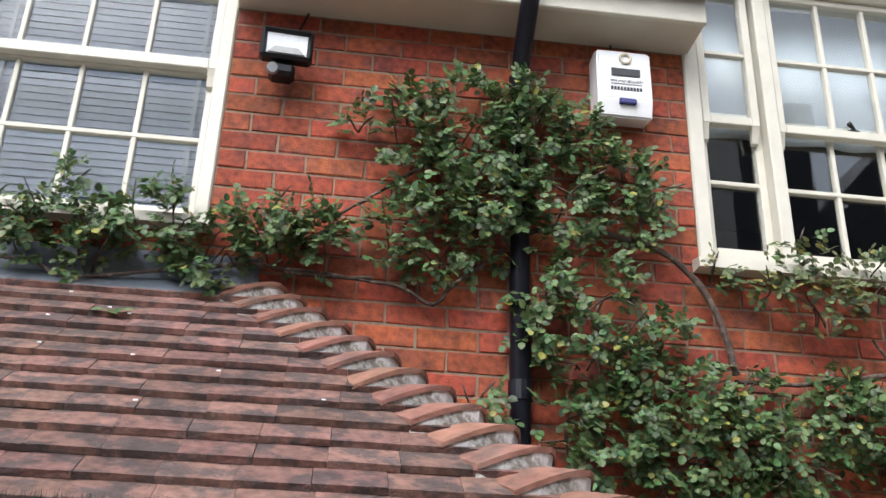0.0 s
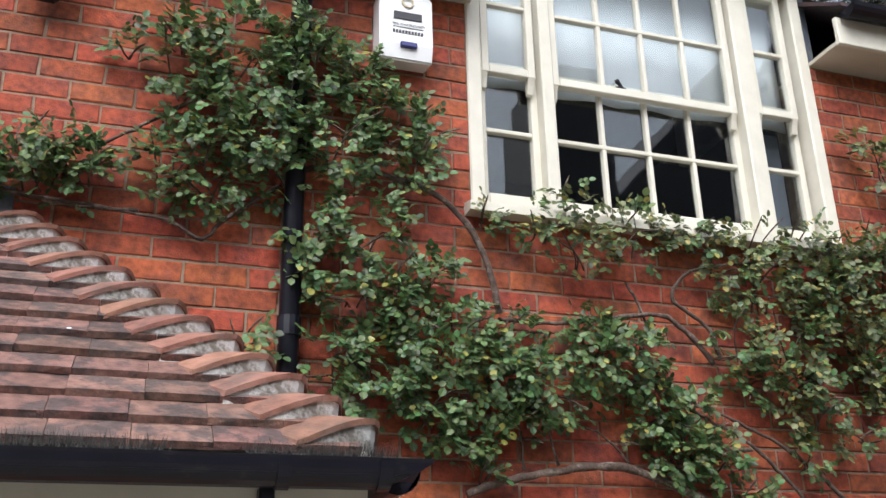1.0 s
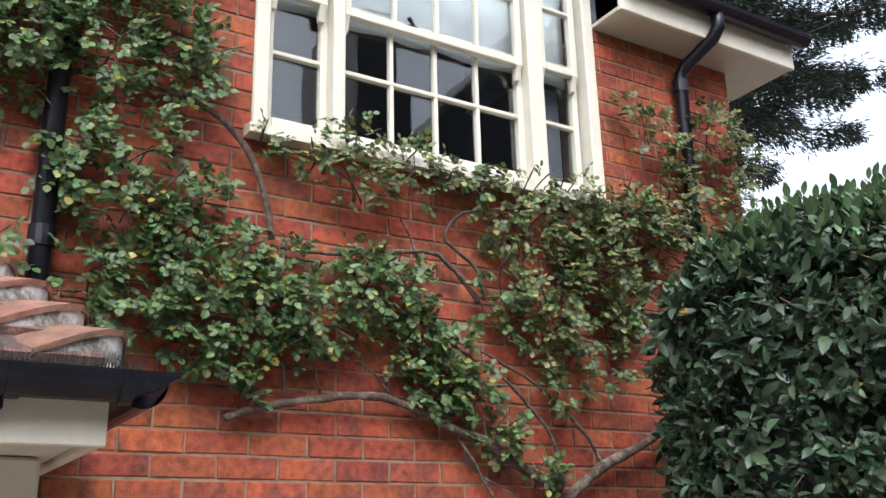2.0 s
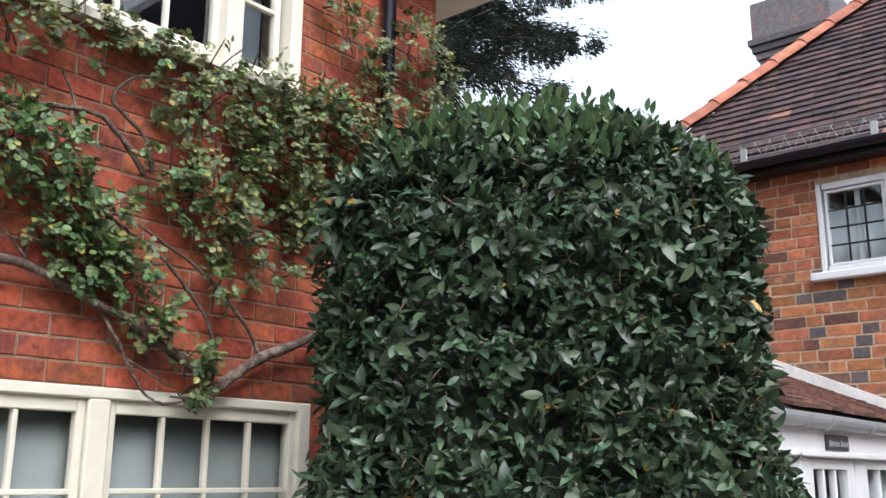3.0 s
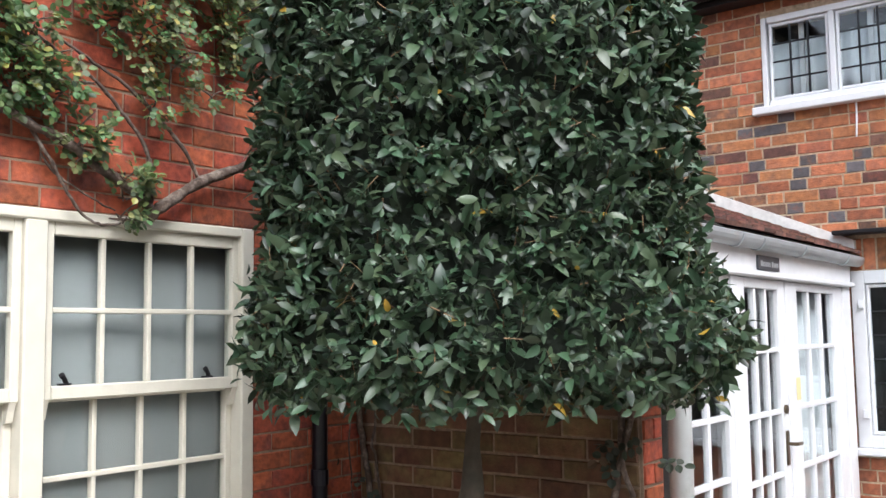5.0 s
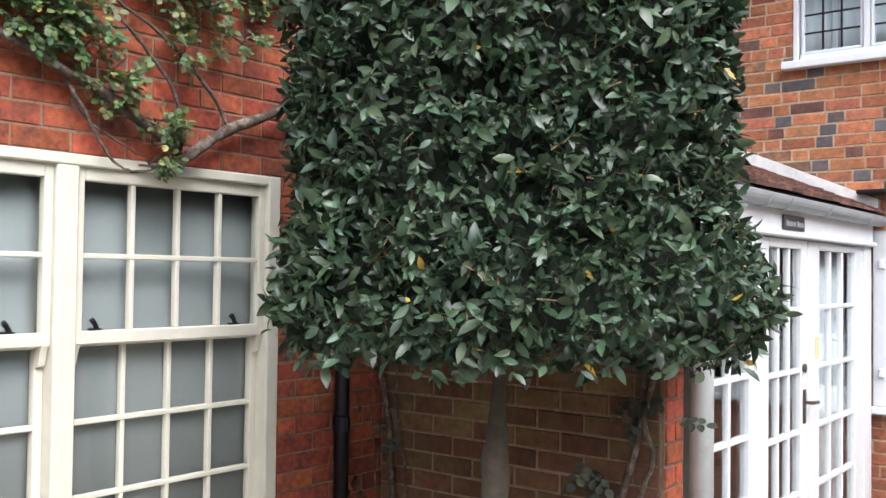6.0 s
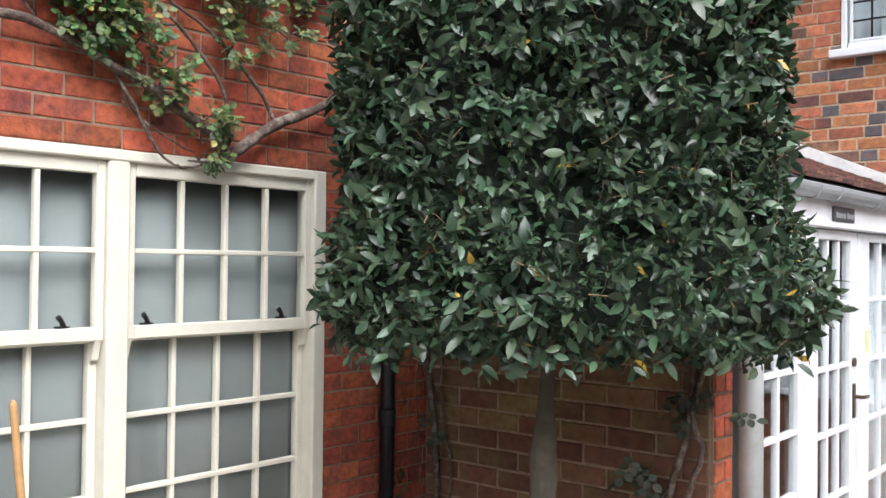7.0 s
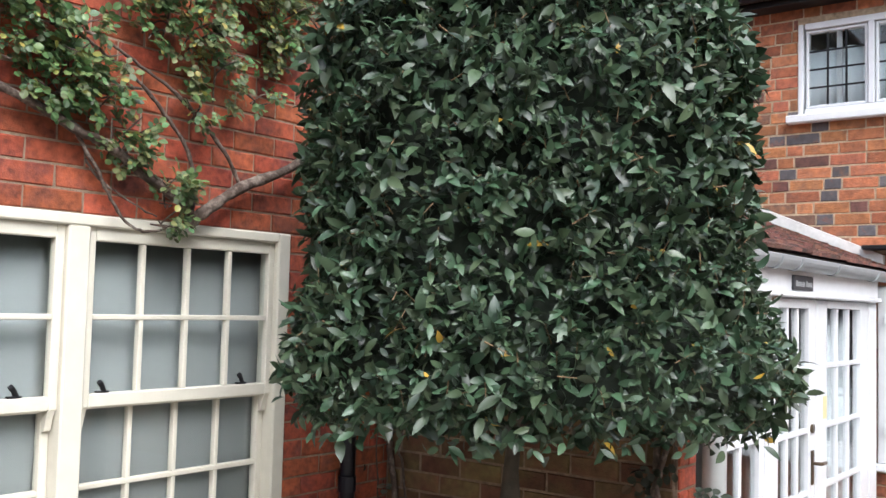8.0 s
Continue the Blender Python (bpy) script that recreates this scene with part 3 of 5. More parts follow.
prism(bm, [(-0.007, TOP_Z + 0.03), (-0.007, TOP_Z + 0.012), (-0.10, TOP_Z - 0.067), (-0.10, TOP_Z - 0.05)], "x", -5.0, TOP_X - 0.03)
part("lead_apron", bm, LEAD, fl)


def tile_verts(w, l, t, rng):
    """A plain tile, slightly cambered: across x, up the slope y, thick in z. Its lower edge is at y = 0."""
    v, f = [], []
    for z in (0.0, t):
        for y in (0.0, l):
            for k in range(3):
                x = (k - 1) * w / 2
                v.append((x + rng.uniform(-0.0006, 0.0006), y + rng.uniform(-0.002, 0.002) * (y == 0), z + (0.001 if k == 1 else 0.0) + rng.uniform(-0.0004, 0.0004)))
    q = lambda z, y, k: z * 6 + y * 3 + k
    for k in range(2):
        f.append((q(1, 0, k), q(1, 0, k + 1), q(1, 1, k + 1), q(1, 1, k)))
        f.append((q(0, 0, k + 1), q(0, 0, k), q(0, 1, k), q(0, 1, k + 1)))
        f.append((q(0, 0, k), q(0, 0, k + 1), q(1, 0, k + 1), q(1, 0, k)))
    f.append((q(0, 0, 0), q(1, 0, 0), q(1, 1, 0), q(0, 1, 0)))
    f.append((q(0, 0, 2), q(0, 1, 2), q(1, 1, 2), q(1, 0, 2)))
    return v, f


def bonnet_arc(wide, high, n=10):
    """Across a bonnet tile: flanks that sweep out flat and a rounded back."""
    out = []
    for k in range(n + 1):
        u = 2 * k / n - 1
        c = 0.75
        out.append((wide * u, high * (1 - (math.sqrt(u * u + c * c) - c) / (math.sqrt(1 + c * c) - c))))
    return out


def bonnet_mesh(rng):
    """A bonnet hip tile: a curved clay shell, wide at its lower end. It points up the hip along y."""
    n, l = 10, 0.19
    v, f = [], []
    for t in (0.0, 0.015):
        for y, wide, high in ((0.0, 0.165, 0.082), (l, 0.115, 0.052)):
            for k, (x, z) in enumerate(bonnet_arc(wide, high, n)):
                v.append((x + rng.uniform(-0.0015, 0.0015), y + (0.095 if y == 0 else 0.06) * abs(x / wide) ** 1.4, z + t - 0.66 * high))
    m = n + 1
    for k in range(n):
        f.append((2 * m + k, 2 * m + k + 1, 3 * m + k + 1, 3 * m + k))
        f.append((k + 1, k, m + k, m + k + 1))
        f.append((k, k + 1, 2 * m + k + 1, 2 * m + k))
    f.append((0, 2 * m, 3 * m, m))
    f.append((n, m + n, 3 * m + n, 2 * m + n))
    return v, f


def bedding_mesh(rng):
    """The mortar that fills the open lower end of a bonnet tile."""
    n = 10
    v, f = [], []
    for y, wide, high in ((0.007, 0.160, 0.081), (0.14, 0.12, 0.052)):
        arc = bonnet_arc(wide, high, n)
        for x, z in arc:
            v.append((x + rng.uniform(-0.002, 0.002), y + (0.095 if y < 0.1 else 0.06) * abs(x / wide) ** 1.4 + rng.uniform(-0.004, 0.004), z - 0.66 * high + 0.003))
        for x, z in arc:
            v.append((x, y + (0.095 if y < 0.1 else 0.06) * abs(x / wide) ** 1.4 + rng.uniform(-0.003, 0.003) - 0.004, min(z, 0.5 * high) - 0.66 * high - 0.06))
    m = n + 1
    for k in range(n):
        f.append((k, m + k, m + k + 1, k + 1))
        f.append((k, k + 1, 2 * m + k + 1, 2 * m + k))
    return v, f


COURSES = 13
GAUGE = math.hypot(RUN, RISE) / COURSES


def lay_porch_tiles():
    rng = random.Random(21)
    width = 0.178
    shapes = [raw_mesh("roof_tile", *tile_verts(width - 0.0012, GAUGE * 1.75, 0.019, rng), TILE) for _ in range(5)]
    cut = {}
    for c in range(COURSES):
        s = c / COURSES - 0.02
        end = EAVE_X + (TOP_X - EAVE_X) * (s + 0.5 / COURSES) - 0.035
        x = end
        k = 0
        first = width * (0.55 if c % 2 else 1.0) * rng.uniform(0.85, 1.0)
        while x > (-3.4 if c < 3 else -2.9):
            wd = first if k == 0 else width
            me = shapes[rng.randrange(5)]
            if k == 0 and wd < width:
                me = cut.setdefault(c, raw_mesh("roof_tile", *tile_verts(wd - 0.0012, GAUGE * 1.75, 0.019, rng), TILE))
            p = porch_point(x - wd / 2, s, 0.012 + rng.uniform(0, 0.003))
            ob = new("roof_tile", me)
            ob.parent = porch
            ob.matrix_local = Matrix.Translation(p) @ Matrix.Rotation(SLOPE - 0.19, 4, "X") @ Matrix.Rotation(rng.uniform(-0.004, 0.004), 4, "Z") @ Matrix.Rotation(rng.uniform(-0.006, 0.006), 4, "Y")
            x -= wd
            k += 1
    hip_lo, hip_hi = Vector((EAVE_X, -RUN, EAVE_Z)), Vector((TOP_X, 0, TOP_Z))
    d = hip_hi - hip_lo
    yaw = math.atan2(-d.x, d.y)
    pitch = math.atan2(d.z, math.hypot(d.x, d.y))
    shapes = [raw_mesh("hip_tile", *bonnet_mesh(rng), BONNET) for _ in range(3)]
    for c in range(COURSES):
        p = hip_lo + d * ((c + 0.10) / COURSES) + Vector((-0.012, -0.008, 0.034))
        turn = Matrix.Rotation(yaw, 4, "Z") @ Matrix.Rotation(pitch - 0.34, 4, "X")
        ob = new("hip_tile", shapes[c % 3])
        ob.parent = porch
        ob.matrix_local = Matrix.Translation(p) @ turn @ Matrix.Rotation(rng.uniform(-0.03, 0.03) - 0.04, 4, "Y")
        tagged(ob, "orange clay bonnet hip tile")
        part("bedding", raw_mesh("bedding", *bedding_mesh(rng), CEMENT), None, ob, "pale bedding mortar under the hip tile")


# ---- pipes, lamp and alarm on the main wall ----
def downpipe(name, label, pts, r, collars, m):
    p = root(name, label, "drainpipe")
    part("pipe", tube(bmesh.new(), pts, r, 14), m, p, smooth=True)
    for c in collars:
        part("collar", tube(bmesh.new(), [(c[0], c[1], c[2] - 0.035), (c[0], c[1], c[2] + 0.035)], r + 0.006, 14), m, p)
    return p


def bend(*pts):
    return curve_points(pts, 4)


downpipe("drainpipe", "black plastic drainpipe down the brick wall behind the rose", [(-0.525, -0.30, 4.66), (-0.525, -0.285, 4.55), (-0.53, -0.25, 4.47), (-0.53, -0.10, 4.34), (-0.53, -0.055, 4.26), (-0.53, -0.055, 2.0), (-0.53, -0.055, 0.05)], 0.038, [(-0.53, -0.055, 4.22), (-0.53, -0.055, 2.95)], BLACK)
downpipe("drainpipe", "black cast drainpipe with a swan neck near the house corner", [(2.62, -0.29, 4.66), (2.62, -0.285, 4.54), (2.61, -0.25, 4.49), (2.55, -0.09, 4.38), (2.535, -0.06, 4.33), (2.515, -0.06, 3.2), (2.495, -0.06, 2.0), (2.49, -0.06, 0.05)], 0.036, [(2.533, -0.06, 4.27), (2.505, -0.06, 2.6), (2.492, -0.06, 0.98)], BLACK)

lamp = root("floodlight", "black security floodlight with a motion sensor", "floodlight")
tiltm = pose(-1.46, -0.15, 4.235, 8, 0, 4)


def lamp_part(name, bm, m, label=""):
    o = part(name, bm, m, lamp, label)
    o.matrix_local = tiltm
    return o


bm = boxed(-0.1, 0.1, -0.02, 0.05, -0.065, 0.065, bevel=0.012)
f = min(bm.faces, key=lambda q: q.calc_center_median().y)
r = bmesh.ops.inset_region(bm, faces=[f], thickness=0.016)
bmesh.ops.translate(bm, vec=(0, 0.02, 0), verts=f.verts)
lamp_part("housing", bm, DARK_METAL)
lamp_part("front_glass", boxed(-0.078, 0.078, -0.004, 0.0, -0.044, 0.044, bevel=0.002), LAMP_GLASS, "bright floodlight glass with reflector")
bm = bmesh.new()
prism(bm, [(-0.07, -0.04), (0.07, -0.04), (0.045, -0.015), (-0.045, -0.015)], "y", -0.009, -0.0045)
lamp_part("reflector", bm, WIRE)
lamp_part("bracket_arm", tube(bmesh.new(), [(0.0, 0.05, 0.0), (0.0, 0.11, -0.02), (0.0, 0.15, -0.02)], 0.014, 8), DARK_METAL)
lamp_part("sensor_body", boxed(-0.06, 0.04, 0.0, 0.10, -0.125, -0.07, bevel=0.015), DARK_METAL)
lamp_part("sensor_lens", tube(bmesh.new(), [(-0.045, -0.005, -0.11), (-0.045, -0.03, -0.115)], [0.024, 0.02], 12), GREY_PIPE, "pale round sensor lens")
part("lamp_cable", tube(bmesh.new(), curve_points([(-1.44, -0.1, 4.27), (-1.44, -0.03, 4.36), (-1.40, -0.02, 4.49)], 5), 0.005, 6), DARK_METAL, lamp)

al = root("alarm_box", "white burglar alarm box with printed panel and blue lens", "alarm box")
bm = bmesh.new()
prism(bm, [(0.0, 4.105), (0.0, 4.40), (-0.085, 4.41), (-0.12, 4.39), (-0.125, 4.16), (-0.105, 4.085)], "x", -0.225, 0.0)
bmesh.ops.bevel(bm, geom=list(bm.edges), offset=0.008, segments=2, affect="EDGES")
casing = part("casing", bm, BOX_WHITE, al)
part("brand_mark", boxed(-0.168, -0.048, -0.1275, -0.1245, 4.268, 4.304, bevel=0.001), INK, casing, "dark printed mark")
part("print_line", boxed(-0.172, -0.042, -0.1272, -0.1248, 4.228, 4.2295), INK, casing)
for k in range(10):
    a = -0.172 + 0.0132 * k
    part("number_bar", boxed(a, a + 0.009, -0.1275, -0.1245, 4.200, 4.215), INK, casing)
words = bpy.data.curves.new("printed_words", "FONT")
words.body = "FIRE AND SECURITY"
words.size = 0.0155
words.extrude = 0.0008
holder = bpy.data.objects.new("printed_words", words)
scene.collection.objects.link(holder)
holder.matrix_world = pose(-0.174, -0.1265, 4.238, 90, 0, 0)
bpy.context.view_layer.update()
me = bpy.data.meshes.new_from_object(holder.evaluated_get(bpy.context.evaluated_depsgraph_get()))
me.transform(holder.matrix_world)
bpy.data.objects.remove(holder)
part("printed_words", me, INK, casing)
bm = bmesh.new()
ring = [(-0.108 + 0.022 * math.cos(a), -0.1265, 4.352 + 0.022 * math.sin(a)) for a in [math.tau * k / 16 for k in range(17)]]
part("emblem", tube(bm, ring, 0.005, 6), GOLD, casing, "pale gold ring emblem")
part("strobe_lens", boxed(-0.14, -0.07, -0.135, -0.115, 4.135, 4.160, bevel=0.004), BLUE, casing, "dark blue strobe lens")
part("box_cable", tube(bmesh.new(), [(-0.13, -0.05, 4.40), (-0.135, -0.03, 4.45), (-0.13, -0.012, 4.50)], 0.004, 6), DARK_METAL, al)

# ---- behind the panes ----
def slat_blind(name, x0, x1, y, z0, z1, step, label):
    b = root(name, label, "blind")
    z = z0
    while z < z1:
        o = part("slat", boxed(x0, x1, -0.0185, 0.0185, -0.0008, 0.0008), SLAT, b)
        o.location = (0, y, z)
        o.rotation_euler = (radians(79), 0, 0)
        z += step
    for x in (x0 + 0.18, x1 - 0.12):
        part("tape", boxed(x, x + 0.018, y - 0.018, y - 0.016, z0, z1), BLIND, b)
    return b


slat_blind("venetian_blind", -2.80, -1.72, 0.20, 3.56, 4.9, 0.0345, "pale grey venetian blind closed behind the panes")
curtain("net_curtain", 0.25, 1.93, 0.16, 4.20, 4.93, NET, 5, 0.012, "white net half curtain in the upper panes")
curtain("roller_blind", 0.137, 1.072, 0.103, 0.45, 2.064, BLIND, 2, 0.002, "grey translucent blind behind the ground floor panes", "blind")
curtain("roller_blind", 1.163, 2.063, 0.103, 0.45, 2.064, BLIND, 2, 0.002, "grey translucent blind behind the ground floor panes", "blind")
part("sheer", boxed(1.80, 1.90, 0.2, 0.22, 3.55, 4.2), SLAT, None)
tagged(bpy.data.objects["sheer"], "grey curtain edge inside the side sash", "curtain")


def catch(x, y, z):
    c = root("window_lock", "small dark metal sash window lock", "window lock", group="sash locks", at=(x, y, z))
    part("base", boxed(-0.02, 0.03, -0.01, 0.012, 0.0, 0.008, bevel=0.002), DARK_METAL, c)
    body = part("body", tube(bmesh.new(), [(0.012, 0, 0.006), (0.002, -0.003, 0.025), (-0.008, -0.004, 0.036)], [0.010, 0.009, 0.011], 8), DARK_METAL, c)
    part("key_knob", tube(bmesh.new(), [(-0.016, -0.004, 0.034), (-0.004, -0.006, 0.042)], 0.009, 8), DARK_METAL, body)
    return c


lock = catch(0.915, 0.025, 1.461)
for x in (0.30, 1.25, 1.905):
    copy_thing(lock, Matrix.Translation((x, 0.025, 1.461)))
copy_thing(lock, Matrix.Translation((0.93, 0.025, 4.206)))
broom = root("broom", "wooden broom handle leaning by the ground floor window", "broom")
part("handle", tube(bmesh.new(), [(0.69, -0.35, 0.2), (0.655, -0.25, 0.93), (0.632, -0.23, 1.25), (0.631, -0.229, 1.265)], [0.013, 0.013, 0.012, 0.006], 10), WOOD, broom)
head = part("head", boxed(0.55, 0.83, -0.40, -0.32, 0.1, 0.2, bevel=0.015), WOOD, broom)
part("bristles", boxed(0.56, 0.82, -0.39, -0.33, 0.0, 0.1), BRISTLE, head)

# ---- yard wall under the tree ----
XG, YC, XR = 2.835, -1.53, 6.0
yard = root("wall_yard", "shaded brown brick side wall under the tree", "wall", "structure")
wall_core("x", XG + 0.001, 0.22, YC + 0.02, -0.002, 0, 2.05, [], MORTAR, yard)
pier = root("wall_pier", "red brick end pier beside the white glazed front", "pier", "structure")
part("mortar_body", boxed(XG + 0.004, XG + 0.175, YC + 0.006, YC + 0.019, 0, 2.05), MORTAR, pier)

# ---- white glazed garden room ----
gr = root("garden_room_front", "white painted glazed timber front with double doors", "glazed front", "structure")
FX0, FX1 = 3.13, 5.93
bar(gr, "header", FX0 - 0.28, FX1, YC - 0.03, YC + 0.08, 1.90, 2.06, WHITE)
bar(gr, "cornice", FX0 - 0.28, FX1, YC - 0.055, YC - 0.031, 1.903, 1.930, WHITE)
bar(gr, "end_post", FX0, FX0 + 0.09, YC - 0.02, YC + 0.08, 0, 1.90, WHITE)
bar(gr, "post", 3.80, 3.905, YC - 0.02, YC + 0.08, 0, 1.90, WHITE)
bar(gr, "door_stop", 4.602, 4.638, YC - 0.004, YC + 0.08, 0, 1.90, WHITE)
bar(gr, "end_post", 5.762, FX1, YC - 0.02, YC + 0.08, 0, 1.90, WHITE)


def leaf(name, label, x0, x1, stile, cols, zs, y=YC):
    d = root(name, label, "door" if "door" in name else "window", "structure")
    z0, z1 = 0.06, 1.895
    bar(d, "stile", x0, x0 + stile, y - 0.012, y + 0.035, z0, z1, WHITE)
    bar(d, "stile", x1 - stile, x1, y - 0.012, y + 0.035, z0, z1, WHITE)
    bar(d, "top_rail", x0 + stile, x1 - stile, y - 0.012, y + 0.035, zs[0], z1, WHITE)
    bar(d, "bottom_rail", x0 + stile, x1 - stile, y - 0.012, y + 0.035, z0, zs[-1], WHITE)
    gx0, gx1 = x0 + stile, x1 - stile
    for z in zs[1:-1]:
        bar(d, "glazing_bar", gx0, gx1, y - 0.006, y + 0.03, z - 0.013, z + 0.013, WHITE, 0.004)
    for c in range(1, cols):
        x = gx0 + (gx1 - gx0) * c / cols
        bar(d, "glazing_bar", x - 0.014, x + 0.014, y - 0.004, y + 0.028, zs[-1], zs[0], WHITE, 0.004)
    for c in range(cols):
        for a, b in zip(zs[1:], zs):
            p = part("pane", boxed(gx0 + (gx1 - gx0) * c / cols, gx0 + (gx1 - gx0) * (c + 1) / cols, y + 0.012, y + 0.015, a, b), GLASS, d)
            p.visible_shadow = False
    return d


leaf("window_4", "white painted fixed glazed panel beside the doors", 3.222, 3.798, 0.06, 2, [1.83, 1.51, 1.216, 0.925, 0.63, 0.33])
da = leaf("door_1", "white painted glazed door with a bronze lever handle", 3.907, 4.60, 0.095, 3, [1.845, 1.52, 1.19, 0.857, 0.525, 0.22])
db = leaf("door_2", "white painted glazed door with lace curtains behind", 4.64, 5.76, 0.19, 3, [1.85, 1.525, 1.19, 0.857, 0.525, 0.22])
plate = part("handle_plate", boxed(4.530, 4.570, YC - 0.022, YC - 0.013, 0.90, 1.085, bevel=0.004), BRONZE, da)
part("lever", tube(bmesh.new(), [(4.55, YC - 0.02, 1.015), (4.55, YC - 0.06, 1.015), (4.558, YC - 0.065, 1.015), (4.65, YC - 0.06, 1.01)], 0.010, 8), BRONZE, plate, "bronze lever handle")
part("lock_rose", tube(bmesh.new(), [(4.545, YC - 0.012, 1.20), (4.545, YC - 0.025, 1.20)], 0.024, 14), BRONZE, da)
part("paper_note", boxed(4.752, 4.822, YC - 0.0145, YC - 0.013, 1.235, 1.36), mat("yellow_paper", (0.62, 0.55, 0.30), 0.7), db, "pale yellow paper note")
room("room_4", 3.07, 5.95, YC + 0.081, 1.5, 0.0, 2.15, "dim room inside the glazed front").data.materials[0] = PLASTER
curtain("lace_curtain", 4.90, 5.74, YC + 0.10, 0.15, 1.85, NET, 9, 0.02, "white lace curtain behind the glazed door")
curtain("lace_curtain", 3.97, 4.06, YC + 0.10, 0.15, 1.85, NET, 2, 0.015, "white lace curtain drawn to the door edge")
table_m = mat("room_wood", (0.12, 0.07, 0.04), 0.6, vary=0.2)
tb = root("table", "dark wooden side table inside the glazed front", "table")
part("tabletop", boxed(3.35, 4.3, -0.9, -0.4, 0.70, 0.74, bevel=0.005), table_m, tb)
for x in (3.4, 4.22):
    for y in (-0.85, -0.48):
        part("leg", boxed(x, x + 0.04, y, y + 0.04, 0, 0.70), table_m, tb)
sign = root("name_plaque", "black slate house plaque with pale lettering bars", "plaque")
part("plate", boxed(4.135, 4.455, YC - 0.046, YC - 0.031, 1.938, 2.014, bevel=0.003), SLATE, sign)
for k, (a, b) in enumerate(((4.160, 4.185), (4.190, 4.205), (4.213, 4.228), (4.235, 4.250), (4.257, 4.263), (4.271, 4.285), (4.293, 4.305), (4.330, 4.350), (4.357, 4.372), (4.379, 4.393), (4.400, 4.412), (4.419, 4.431))):
    part("letter_bar", boxed(a, b, YC - 0.0475, YC - 0.0455, 1.957, 1.987 - (0 if k in (0, 7) else 0.006)), GREY_PIPE, sign)
g2 = root("grey_gutter", "grey plastic half-round gutter over the glazed front", "gutter")
gp = [(YC - 0.06 + 0.05 * math.cos(a), 2.095 - 0.06 * math.sin(a)) for a in [math.pi * k / 10 for k in range(11)]]
part("trough", prism(bmesh.new(), gp + [(YC - 0.104, 2.10), (YC - 0.102, 2.07), (YC - 0.018, 2.07), (YC - 0.016, 2.10)], "x", 2.88, 6.09), GREY_PIPE, g2)
for x in (3.75, 4.05, 4.72, 5.6):
    part("bracket", prism(bmesh.new(), [(p[0] - 0.006 * (p[0] < YC - 0.06), p[1] - 0.006) for p in gp], "x", x, x + 0.045), GREY_PIPE, g2)
downpipe("drainpipe", "pale grey plastic drainpipe beside the brick pier", [(3.068, YC - 0.06, 2.05), (3.068, YC - 0.06, 1.9), (3.068, YC - 0.055, 1.8), (3.068, YC - 0.055, 0.02)], 0.05, [], PALE_PIPE)

# its lean-to roof
LT = 0.405
lean = root("lean_to_roof", "old red tiled lean-to roof over the glazed front", "roof", "structure")
part("roof_deck", raw_mesh("roof_deck", [(2.86, YC - 0.08, 2.115), (6.0, YC - 0.08, 2.115), (6.0, -0.0, 2.115 + LT * (-YC + 0.08)), (2.98, -0.0, 2.115 + LT * (-YC + 0.08)), (2.86, YC - 0.08, 2.07), (6.0, YC - 0.08, 2.07), (6.0, 0, 2.07), (2.98, 0, 2.07)], [(0, 1, 2, 3), (5, 4, 7, 6), (4, 5, 1, 0), (4, 0, 3, 7)], DARK_ROOM), None, lean)
part("mortar_fillet", prism(bmesh.new(), [(YC - 0.06, 2.155), (YC - 0.06, 2.215), (-0.02, 2.215 + LT * (-YC + 0.04) + 0.04), (-0.02, 2.155 + LT * (-YC + 0.04))], "x", 5.93, 5.998), FILLET, lean, "white mortar fillet against the house wall")


def lay_lean_tiles():
    rng = random.Random(31)
    ang = math.atan(LT)
    ln = (-YC + 0.06) / math.cos(ang)
    n = int(ln / 0.105)
    shapes = [raw_mesh("roof_tile", *tile_verts(0.166, 0.17, 0.019, rng), LEAN_TILE) for _ in range(4)]
    for c in range(n):
        s = c * 0.105
        x = 5.93 - (0.085 if c % 2 else 0)
        while x > 3.6:
            ob = new("roof_tile", shapes[rng.randrange(4)])
            ob.parent = lean
            ob.matrix_local = Matrix.Translation((x - 0.085, YC - 0.10 + s * math.cos(ang), 2.118 + s * math.sin(ang) + rng.uniform(0, 0.009))) @ Matrix.Rotation(ang - 0.13, 4, "X") @ Matrix.Rotation(rng.uniform(-0.02, 0.02), 4, "Z")
            x -= 0.169


# ---- neighbouring old house ----
right = root("wall_right", "old brick wall of orange and grey bricks of the neighbouring house", "wall", "structure")
OPEN_R = (-1.99, -1.02, 3.21, 3.86)
OPEN_R2 = (-2.75, -1.545, 0.85, 2.01)
wall_core("x", XR + 0.0005, 0.3, -9.0, 0.7, 0, 4.05, [OPEN_R, OPEN_R2], OLD_MORTAR, right)
part("side_wall", boxed(6.3, 11.0, 0.4, 0.7, 0, 4.05), OLD_MORTAR, right)


def rbar(parent, name, y0, y1, z0, z1, m, x0=XR - 0.015, x1=XR + 0.06, bevel=0.004):
    return part(name, boxed(x0, x1, y0, y1, z0, z1, bevel=bevel), m, parent)


